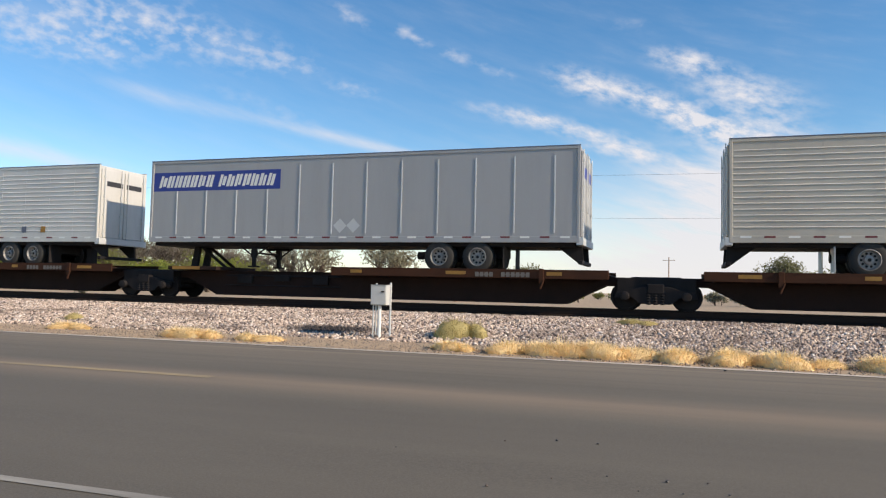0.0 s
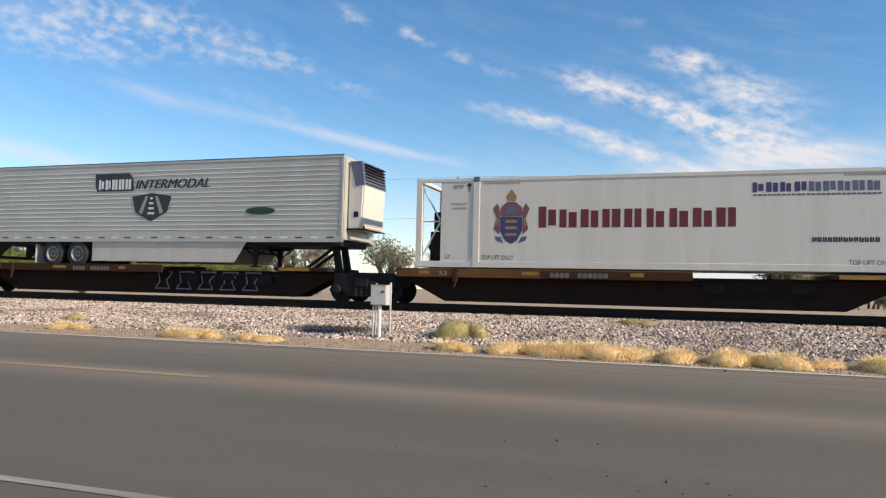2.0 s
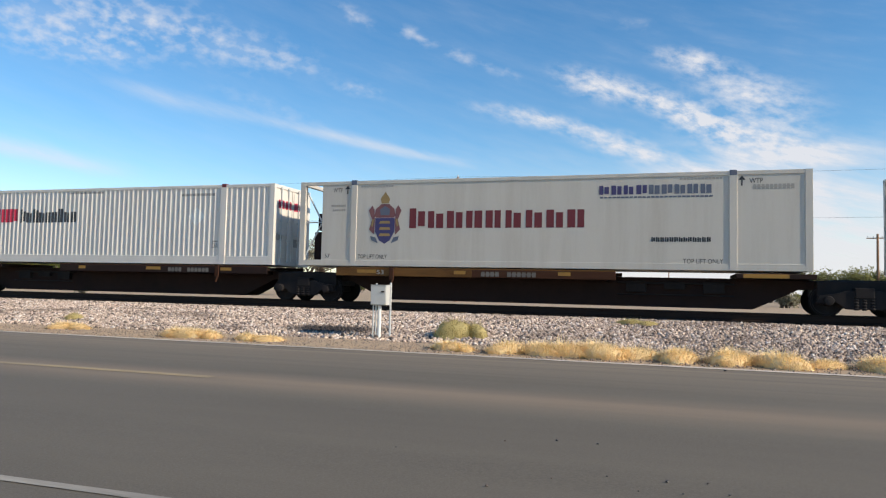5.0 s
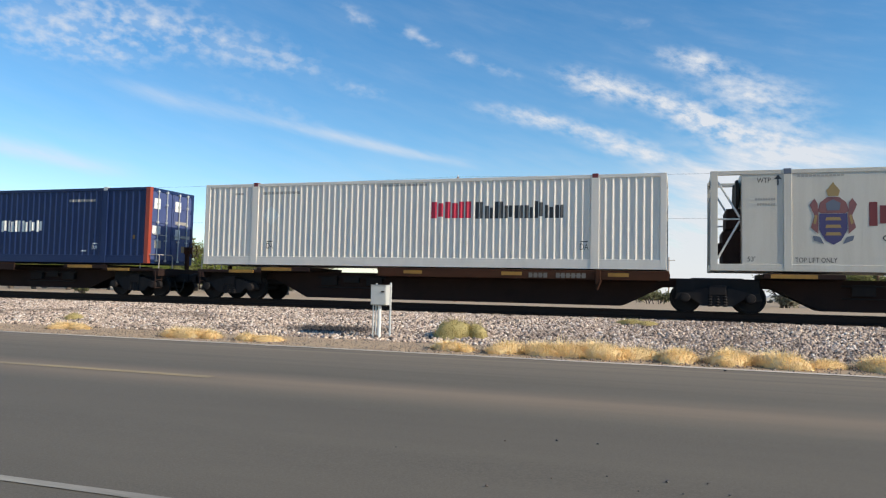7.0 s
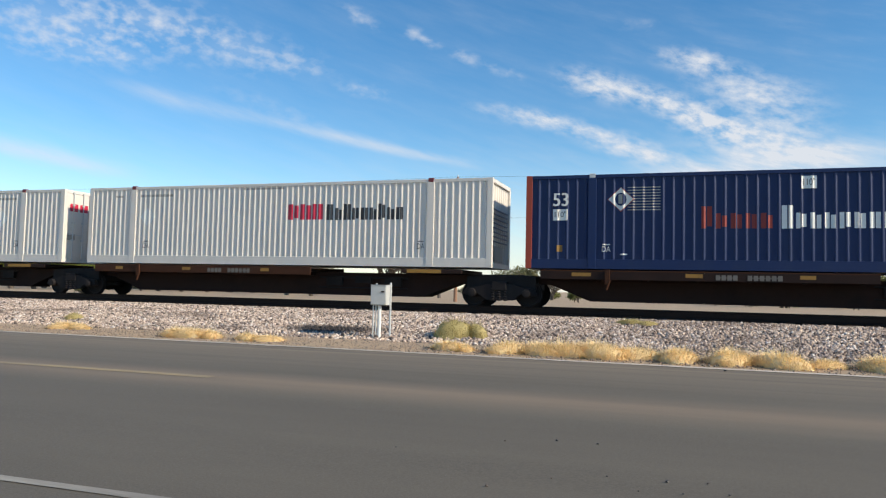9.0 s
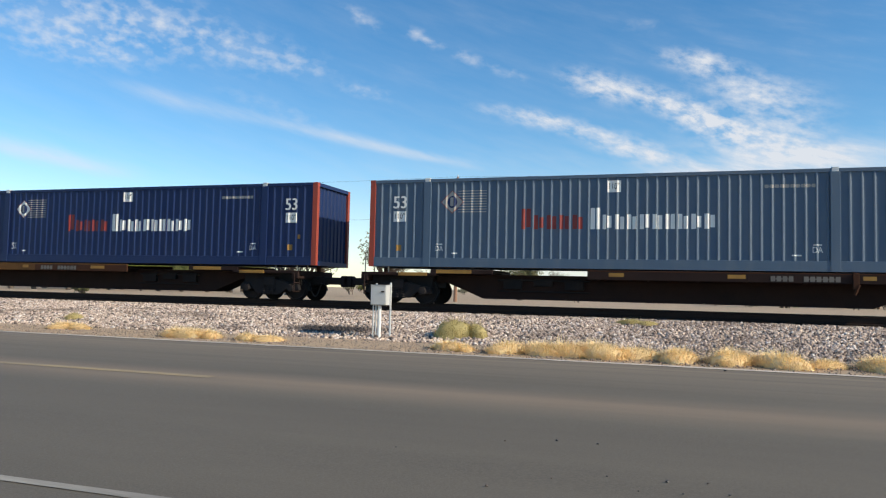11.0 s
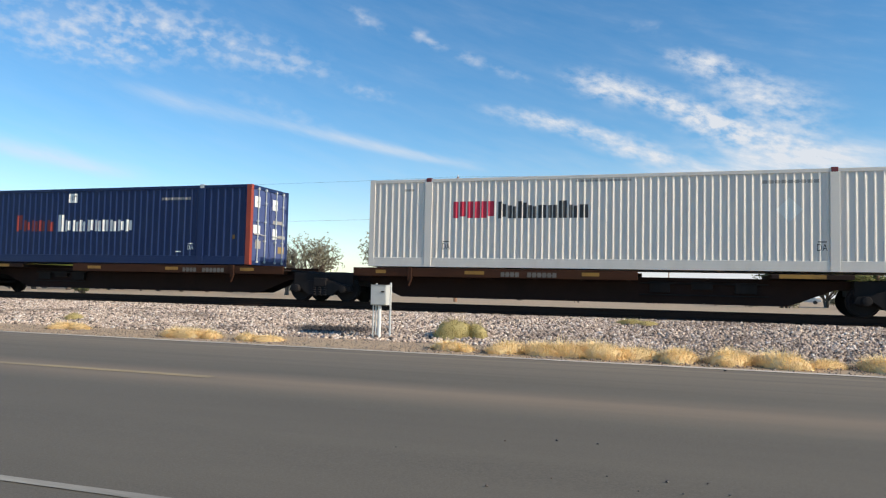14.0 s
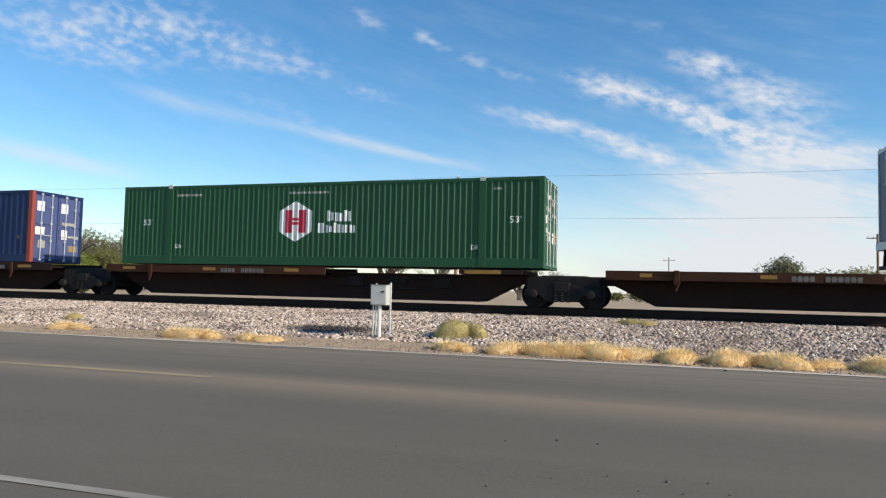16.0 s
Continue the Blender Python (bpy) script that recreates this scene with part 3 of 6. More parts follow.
def spine_car(xl, xr, side, tint, left=None, right=None, hitch=None, sprayed=False, reach=9.3):
    """One unit of a spine car between the trucks at xl and xr. side: the end with the long wheel deck; left, right: the
    coupler's place where that end is a car's end; hitch: (place, way)."""
    car = tagged(new("spine_car"), {"ochre": "ochre and rust brown intermodal spine car on black trucks", "rust": "rust brown intermodal spine car with a long wheel deck", "sill": "dark grimy intermodal spine car with yellow edge marks"}[tint], "rail car", "spine cars of the train")
    on_train(car, xl, RAIL_Z)
    ln = xr - xl
    bottom, shoulder = (0.3 if -366 < xl < -186 else 0.19), 0.8
    x0, x1 = (-0.9 if left else 0.15), (ln + 0.9 if right else ln - 0.15)
    bm = prism(B(), [(x0, shoulder), (1.55, shoulder), (2.75, bottom), (ln - 2.75, bottom), (ln - 1.55, shoulder), (x1, shoulder), (x1, 1.06), (x0, 1.06)], -0.48, 0.48)
    bmesh.ops.bevel(bm, geom=list(bm.edges), offset=0.015, segments=1, affect="EDGES")
    part("centre_sill", bm, M["sill"], car, "dark rusty steel box beam")
    bm = B()
    for z in (bottom - 0.012, 1.045):
        box(bm, 2.8, ln - 2.8, -0.56, 0.56, z, z + 0.03)
    part("flange", bm, M["sill"], car)
    a, b = (1.35, 1.35 + reach) if side == "L" else (ln - 1.35 - reach, ln - 1.35)
    part("deck", box(B(), a, b, -1.27, 1.27, 1.08, 1.13, 0.01), M["sill"], car)
    for s in (-1, 1):
        y = sorted((s * 1.27, s * 1.32))
        cut = a + 4.8 if side == "L" else b - 4.8
        for k, (p, q) in enumerate(((a, cut), (cut, b))):
            fresh = tint == "ochre" and (k == 0) == (side == "L")
            mat = M["worn_ochre" if fresh else "sill" if tint == "sill" else "rust"]
            rail = part("side_rail", box(B(), p, q, *y, 0.96, 1.21, 0.012), mat, car, "rust-streaked painted deck rail")
            part("rail_lip", box(B(), p, q, y[0] - 0.003, y[1] + 0.003, 1.205, 1.245, 0.008), M["worn_ochre" if tint == "ochre" else "rust"], rail)
    n = 7
    for i in range(n):
        x = a + 0.3 + (b - a - 0.6) * i / (n - 1)
        part("cross_bearer", CROSS_BEARER, None, car).location = (x, 0, 0)
    rng = random.Random(int(-xl * 10))
    for i in range(3):
        x = a + (b - a) * (0.06 + 0.36 * i + rng.uniform(0, 0.05))
        rect(x, x + rng.uniform(0.3, 0.7), 1.06, 1.17, -1.3245, M["ochre"], car, "yellow_marker")
    x = a + (b - a) * 0.55
    for p, w, n in ((x, 0.62, 4), (x + 0.85, 0.95, 6)):
        blocks(p, p + w, 1.0, 1.15, n, -1.329, M["grimy_mark"], car, name="reporting_mark")
    if tint == "ochre":
        words("53", a + 1.5, a + 1.75, 1.02, 1.16, -1.329, M["faint"], car, bold=0.012)
    # locking bracket on the deck rail, and the pads at the other end
    k = a + 2.05 if side == "L" else b - 2.05
    bm = box(B(), k - 0.08, k + 0.08, -1.38, -1.325, 0.82, 1.27, 0.02)
    tube(bm, (k - 0.03, -1.36, 0.66), (k + 0.08, -1.36, 0.95), 0.035)
    part("lock_bracket", bm, M["rust"], car, "rusty orange container lock bracket")
    p0, p1 = (ln - 3.3, ln - 1.2) if side == "L" else (1.2, 3.3)
    part("end_pad", box(B(), p0, p1, -1.28, 1.28, 1.07, 1.21, 0.02), M["sill"], car)
    rect(p0 + 0.2, p1 - 0.7, 1.085, 1.2, -1.2845, M["ochre"], car, "yellow_marker")
    c0, c1 = (b, ln - 3.3) if side == "L" else (3.3, a)
    for i in range(3):
        x = c0 + (c1 - c0) * (i + 0.5) / 3
        part("valve_box", box(B(), x - 0.3, x + 0.3, -0.62, -0.48, 0.62 + 0.1 * (i % 2), 0.95, 0.02), M["black"], car)
    bm = tube(B(), (c0, -0.6, 0.9), (c1, -0.6, 0.9), 0.03, sides=6)
    tube(bm, (c0, -0.64, 0.55), (c1, -0.64, 0.55), 0.022, sides=6)
    part("brake_pipe", bm, M["black"], car)
    part("body_bolster", BOLSTER, None, car).location = (ln, 0, 0)
    add_truck(car, ln)
    if left:
        part("body_bolster", BOLSTER, None, car)
        add_truck(car, 0.0)
        add_car_end(car, 0.0, -1, abs(xl - left) + 0.1)
    if right:
        add_car_end(car, ln, 1, abs(right - xr) + 0.1)
    if not right:
        part("articulated_joint", box(B(), ln - 0.75, ln + 0.75, -0.7, 0.7, 0.82, 1.08, 0.06), M["black"], car)
    if sprayed:
        # pale sprayed outlines, one block after another
        for k in range(5):
            bm, p = B(), ln - 8.9 + k * 0.97
            ring = [(p, 0.36), (p + 0.66, 0.36), (p + 0.5, 0.66), (p + 0.78, 1.0), (p + 0.12, 1.0), (p + 0.2, 0.62)]
            for (xa, za), (xb, zb) in zip(ring, ring[1:] + ring[:1]):
                tube(bm, (xa, -0.575, za), (xb, -0.575, zb), 0.028, sides=4)
            part("spray_mark", bm, M["spray"], car, "pale sprayed outline")
    if hitch:
        add_hitch(car, hitch[0] - xl, hitch[1])
    return car


# ---- containers ----
def fold_of(pitch):
    """How one rib of a side wall is folded: where it rises, stands proud and falls back, and its depth."""
    return (0.55, 0.7, 0.8, 0.97, 0.022) if pitch < 0.25 else (0.62, 0.74, 0.82, 0.97, 0.03)


def corrugated(x0, x1, z0, z1, y, pitch, depth, way=1):
    """A wall with upright ribs, as a folded sheet between two rails."""
    bm = B()
    n = max(1, round((x1 - x0) / pitch))
    p = (x1 - x0) / n
    line = [(x0, depth)]
    for i in range(n):
        s = x0 + i * p
        f0, f1, f2, f3, _ = fold_of(pitch)
        line += [(s + p * f0, depth), (s + p * f1, 0.0), (s + p * f2, 0.0), (s + p * f3, depth)]
    line.append((x1, depth))
    low = [bm.verts.new((x, y + d * way, z0)) for x, d in line]
    top = [bm.verts.new((x, y + d * way, z1)) for x, d in line]
    for i in range(len(line) - 1):
        bm.faces.new((low[i], low[i + 1], top[i + 1], top[i]))
    return bm


def container_doors(box_ob, x, way, material, high, marks):
    """Two leaves with lock rods on the end at x; way points outwards."""
    for s in (-1, 1):
        y0, y1 = sorted((s * 0.02, s * 1.2))
        xx = sorted((x - 0.03 * way, x + 0.02 * way))
        leaf = part("door", box(B(), *xx, y0, y1, 0.16, high - 0.13, 0.008), material, box_ob, "ribbed steel door leaf")
        bm = B()
        for k in range(4):
            z = 0.3 + k * (high - 0.6) / 3.6
            zz = sorted((x + 0.02 * way, x + 0.045 * way))
            box(bm, *zz, y0 + 0.06, y1 - 0.06, z, z + (high - 0.6) / 3.6 - 0.14)
        part("door_panel", bm, material, leaf)
        bm = B()
        for k in (0.3, 0.72):
            yy = y0 + (y1 - y0) * k
            tube(bm, (x + 0.08 * way, yy, 0.08), (x + 0.08 * way, yy, high - 0.06), 0.02, sides=6)
            for z in (0.12, 0.9, 1.6, 2.3, high - 0.12):
                zz = sorted((x + 0.02 * way, x + 0.1 * way))
                box(bm, *zz, yy - 0.05, yy + 0.05, z - 0.03, z + 0.03)
        tube(bm, (x + 0.09 * way, y0 + 0.1, 1.12), (x + 0.09 * way, y1 - 0.3, 1.1), 0.018, sides=5)
        part("lock_rod", bm, M["galv"], leaf)
    for y0, y1, z0, z1, mat in marks:
        end_rect(x + 0.05 * way, y0, y1, z0, z1, M[mat], box_ob, "door_mark")


def ribbed_container(x, material, label, pitch, posts, post_mat, doors, marks, rail=0.3, cap=None, group="intermodal containers"):
    """A 53-foot steel container with corner posts, lift posts, folded walls, roof and doors."""
    ln, hi = 16.15, 2.896
    c = tagged(new("container"), label, "container", group)
    on_train(c, x, 1.925)
    for s in (-1, 1):
        y = s * (HALF - 0.045)
        seg = [0.17] + [v for p in posts for v in (p - 0.12, p + 0.12)] + [ln - 0.17]
        for k in range(0, len(seg), 2):
            part("side_wall", corrugated(seg[k], seg[k + 1], rail, hi - 0.1, y + s * 0.035, pitch, -fold_of(pitch)[4] * s), material, c)
        yy = sorted((s * (HALF - 0.09), s * HALF))
        part("bottom_rail", box(B(), 0.02, ln - 0.02, yy[0], yy[1] - 0.004 if s > 0 else yy[1], 0.0, rail, 0.01), material, c)
        part("top_rail", box(B(), 0.02, ln - 0.02, *yy, hi - 0.11, hi, 0.01), material, c)
        for p in posts:
            bm = box(B(), p - 0.125, p + 0.125, yy[0] - 0.01, yy[1] + (0.01 if s > 0 else 0.0), 0.0, hi - 0.1, 0.012)
            if s < 0:
                bmesh.ops.translate(bm, verts=bm.verts, vec=(0, -0.006, 0))
            post = part("lift_post", bm, material, c)
            part("casting", box(B(), p - 0.09, p + 0.09, *sorted((s * (HALF - 0.17), s * (HALF + 0.012))), hi - 0.1, hi + 0.035, 0.012), cap or material, post)
        for xe in (0.0, ln):
            xx = sorted((xe, xe + (0.19 if xe == 0 else -0.19)))
            part("corner_post", box(B(), *xx, *sorted((s * (HALF - 0.16), s * (HALF + 0.003))), 0.0, hi + 0.004, 0.012), material if s > 0 and (xe > 0) == (doors > 0) else post_mat, c)
    bm = corrugated(0.1, ln - 0.1, -HALF + 0.05, HALF - 0.05, -(hi - 0.06), 0.4, 0.02)
    bmesh.ops.rotate(bm, verts=bm.verts, matrix=Matrix.Rotation(radians(90), 3, "X"))
    for v in bm.verts:
        v.co.z = abs(v.co.z)
    part("roof", bm, material, c)
    part("floor_pan", box(B(), 0.05, ln - 0.05, -HALF + 0.1, HALF - 0.1, 0.05, 0.16), M["black"], c)
    for xe, way in ((0.0, -1), (ln, 1)):
        xx = sorted((xe, xe - 0.1 * way))
        part("end_sill", box(B(), *xx, -HALF + 0.16, HALF - 0.16, 0.0, 0.16, 0.01), material, c)
        part("end_header", box(B(), *xx, -HALF + 0.16, HALF - 0.16, hi - 0.13, hi, 0.01), material, c)
        if doors == way:
            container_doors(c, xe - 0.05 * way, way, M["sunlit_door_blue"] if material == M["blue"] else material, hi, marks)
        else:
            bm = corrugated(-HALF + 0.15, HALF - 0.15, 0.16, hi - 0.13, 0.0, 0.27, 0.04)
            bmesh.ops.rotate(bm, verts=bm.verts, matrix=Matrix.Rotation(radians(90), 3, "Z"))
            bmesh.ops.translate(bm, verts=bm.verts, vec=(xe - 0.06 * way, 0, 0))
            part("end_wall", bm, material, c)
    return c


FACE = -HALF - 0.012


def fold_marks(c, pitch, posts, rail=0.3):
    """Lays the flat marks of a ribbed container into the folds of its wall."""
    ln, ends = 16.15, [0.17] + [v for p in posts for v in (p - 0.12, p + 0.12)] + [16.15 - 0.17]
    cuts = []
    for k in range(0, len(ends), 2):
        n = max(1, round((ends[k + 1] - ends[k]) / pitch))
        p = (ends[k + 1] - ends[k]) / n
        for i in range(n):
            q = ends[k] + i * p
            f0, f1, f2, f3, deep = fold_of(pitch)
            cuts += [(q, deep), (q + p * f0, deep), (q + p * f1, 0.0), (q + p * f2, 0.0), (q + p * f3, deep)]
        cuts.append((ends[k + 1], fold_of(pitch)[4]))
    cx, cd = np.array([v[0] for v in cuts]), np.array([v[1] for v in cuts])
    for ob in c.children:
        me = ob.data
        co = np.zeros(len(me.vertices) * 3)
        me.vertices.foreach_get("co", co)
        co = co.reshape(-1, 3)
        if np.ptp(co[:, 1]) > 1e-4 or co[0, 1] > -1.29:
            continue
        bm = B()
        bm.from_mesh(me)
        lo, hi, lift = co[:, 0].min(), co[:, 0].max(), FACE - co[0, 1]
        for x in cx[(cx > lo) & (cx < hi)]:
            bmesh.ops.bisect_plane(bm, geom=list(bm.verts) + list(bm.edges) + list(bm.faces), plane_co=(x, 0, 0), plane_no=(1, 0, 0))
        for v in bm.verts:
            post = any(abs(v.co.x - p) < 0.126 for p in posts)
            v.co.y = (-1.303 if post else -1.2865 + float(np.interp(v.co.x, cx, cd))) - lift * 0.6 - 0.001
        bm.to_mesh(me)
        bm.free()


def white_container(x, flipped, label):
    marks = [(-1.0, -0.6, 2.05, 2.35, "red"), (-0.5, -0.1, 2.05, 2.35, "red"), (0.1, 0.5, 2.05, 2.35, "red"), (0.65, 1.1, 1.6, 1.72, "faint"), (-1.1, -0.7, 0.9, 1.15, "faint"), (0.1, 0.5, 0.7, 1.0, "faint"), (0.5, 1.1, 1.9, 2.0, "faint")]
    c = ribbed_container(x, M["white"], label, 0.215, (2.1, 14.05), M["white"], 1 if flipped else -1, marks, cap=M["maroon"])
    lx = 2.95 if flipped else 8.75
    z = 1.925
    blocks(lx, lx + 1.42, 3.52 - z, 4.06 - z, 3, FACE, M["red"], c, lean=0.0, fill=0.84)
    blocks(lx + 1.5, lx + 4.4, 3.5 - z, 4.04 - z, 9, FACE, M["ink"], c, first=0.76, fill=0.76)
    for p in (2.6, 13.6):
        words("DA", p, p + 0.26, 0.58, 0.78, FACE, M["ink"], c)
        rect(p + 0.02, p + 0.24, 0.82, 0.85, FACE, M["ink"], c)
    xs = 12.2 if flipped else 2.4
    blocks(xs, xs + 1.5, 2.5, 2.6, 9, FACE, M["faint"], c, name="number")
    blocks(6.9, 8.6, 2.68, 2.75, 12, FACE, M["faint"], c, name="notice")
    blocks(1.25, 1.6, 2.5, 2.58, 3, FACE, M["faint"], c, name="notice")
    xd = 12.9 if flipped else 2.75
    flat(((xd - 0.35, 1.75), (xd, 1.4), (xd + 0.35, 1.75), (xd, 2.1)), FACE, M["stain"], c, "placard_holder")
    if not flipped:
        for k in range(8):
            part("front_slat", box(B(), 16.1, 16.14, -0.95, 0.95, 0.85 + k * 0.15, 0.89 + k * 0.15, 0.006), M["slate"], c)
        part("front_hatch", box(B(), 16.1, 16.135, -0.9, 0.3, 0.22, 0.72, 0.01), M["faint"], c, "grey hatch on the container's front")
    fold_marks(c, 0.215, (2.1, 14.05))
    return c


def blue_container(x, label, mat="blue", right_53=False, both=False, sprayed=False, doors=1):
    marks = [(-1.05, -0.7, 2.1, 2.5, "pale"), (0.15, 0.5, 2.1, 2.5, "pale"), (-1.1, -0.65, 1.15, 1.45, "pale"), (0.2, 0.5, 1.0, 1.4, "pale"), (0.2, 0.9, 1.6, 1.72, "faint"), (-0.95, -0.6, 0.6, 0.9, "faint"), (0.55, 1.1, 1.05, 1.18, "faint"), (0.6, 1.05, 0.5, 0.75, "gold")]
    c = ribbed_container(x, M[mat], label, 0.29, (2.05, 14.05), M["orange"], doors, marks, cap=M["galv"])
    z = 1.925
    blocks(5.2, 7.2, 3.15 - z, 3.8 - z, 5, FACE, M["brick"], c, first=0.68, fill=0.72)
    blocks(7.35, 11.0, 3.14 - z, 3.8 - z, 10, FACE, M["pale"], c, first=0.68, fill=0.7)
    zc = 4.05 - z
    flat(((2.5, zc), (2.9, zc - 0.38), (3.3, zc), (2.9, zc + 0.38)), FACE, M["orange"], c, "emblem")
    flat(((2.53, zc), (2.9, zc - 0.355), (3.27, zc), (2.9, zc + 0.355)), FACE - 0.004, M["stain" if mat == "blue" else "faint"], c, "emblem")
    flat([(2.9 + 0.17 * math.cos(k * 0.5236), zc + 0.2 * math.sin(k * 0.5236)) for k in range(12)], FACE - 0.008, M["blue"], c, "emblem")
    rect(2.83, 2.95, zc - 0.13, zc + 0.15, FACE - 0.012, M["faint"], c, "emblem")
    for k in range(9):
        zz = zc - 0.34 + k * 0.085
        rect(3.25 if 2 < k < 6 else 3.1, 4.05, zz, zz + 0.028, FACE, M["faint"], c, "emblem_line")
    rect(7.85, 8.25, 4.27 - z, 4.63 - z, FACE, M["pale"], c, "height_sign")
    words("110\"", 7.9, 8.2, 4.36 - z, 4.56 - z, FACE - 0.004, M["ink"], c)
    p = 14.9 if right_53 else 0.85
    words("53", p, p + 0.45, 3.86 - z, 4.27 - z, FACE, M["pale"], c, bold=0.03)
    rect(p, p + 0.45, 3.42 - z, 3.77 - z, FACE, M["pale"], c, "height_sign")
    words("110\"", p + 0.05, p + 0.4, 3.52 - z, 3.7 - z, FACE - 0.004, M["ink"], c)
    rect(p + 0.12, p + 0.3, 2.45 - z, 2.65 - z, FACE, M["ochre"], c, "yellow_sticker")
    rect(15.4, 15.5, 2.85 - z, 3.0 - z, FACE, M["ochre"], c, "yellow_sticker")
    for q in (2.35, 13.48):
        words("DA", q, q + 0.26, 2.45 - z, 2.62 - z, FACE, M["pale"], c)
        rect(q + 0.02, q + 0.24, 2.66 - z, 2.69 - z, FACE, M["pale"], c)
    rect(2.9, 3.1, 2.36 - z, 2.4 - z, FACE, M["pale"], c)
    rect(12.95, 13.2, 2.36 - z, 2.4 - z, FACE, M["pale"], c)
    blocks(12.25, 13.6, 4.3 - z, 4.4 - z, 10, FACE, M["faint"], c, name="number")
    if sprayed:
        bm = B()
        rng = random.Random(4)
        for k in range(9):
            q = 14.45 + k * 0.17
            tube(bm, (q, FACE, 1.5 + rng.uniform(0, 0.2)), (q + rng.uniform(0.05, 0.2), FACE, 1.9 + rng.uniform(-0.1, 0.2)), 0.012, sides=4)
        part("spray_marks", bm, M["spray"], c, "thin pale spray paint strokes")
    fold_marks(c, 0.29, (2.05, 14.05))
    return c


def green_container(x):
    marks = [(-0.85, -0.6, 2.2, 2.45, "pale"), (-0.5, -0.15, 2.25, 2.4, "pale"), (-1.0, -0.2, 1.85, 2.0, "faint"), (-1.05, -0.6, 1.45, 1.7, "pale"), (-0.95, -0.75, 1.05, 1.3, "pale"), (-0.45, -0.25, 0.9, 1.2, "pale"), (0.15, 0.75, 2.1, 2.35, "faint"), (0.15, 0.9, 1.75, 1.85, "faint"), (0.2, 0.6, 0.85, 1.2, "pale"), (0.65, 1.05, 0.9, 1.25, "ochre"), (0.9, 1.05, 0.4, 0.5, "pale")]
    c = ribbed_container(x, M["green"], "green ribbed steel freight container with a white hexagon mark", 0.205, (2.1, 14.15), M["green"], 1, marks, cap=M["galv"])
    z = 1.925
    cx, cz = 7.38, 3.46 - z
    flat([(cx + 0.74 * math.sin(k * math.pi / 3), cz + 0.72 * math.cos(k * math.pi / 3)) for k in range(6)], FACE, M["pale"], c, "emblem")
    rect(cx - 0.4, cx - 0.12, cz - 0.4, cz + 0.4, FACE - 0.004, M["red"], c, "emblem")
    rect(cx + 0.12, cx + 0.4, cz - 0.4, cz + 0.4, FACE - 0.004, M["red"], c, "emblem")
    rect(cx - 0.12, cx + 0.12, cz - 0.12, cz - 0.02, FACE - 0.004, M["red"], c, "emblem")
    rect(cx - 0.12, cx + 0.12, cz + 0.03, cz + 0.13, FACE - 0.004, M["red"], c, "emblem")
    blocks(8.6, 9.56, 3.45 - z, 3.83 - z, 3, FACE, M["pale"], c, first=0.8)
    blocks(8.27, 9.75, 3.06 - z, 3.4 - z, 5, FACE, M["pale"], c, first=0.8)
    for p in (0.93, 15.04):
        words("53'", p, p + 0.38, 3.36 - z, 3.58 - z, FACE, M["pale"], c)
    for p in (2.4, 13.79):
        words("DA", p, p + 0.24, 2.5 - z, 2.66 - z, FACE, M["pale"], c)
    for p, w in ((2.4, 1.1), (7.1, 1.6), (14.5, 0.3)):
        blocks(p, p + w, 2.5, 2.58, max(3, int(w * 7)), FACE, M["faint"], c, name="notice")
    fold_marks(c, 0.205, (2.1, 14.15))
    return c


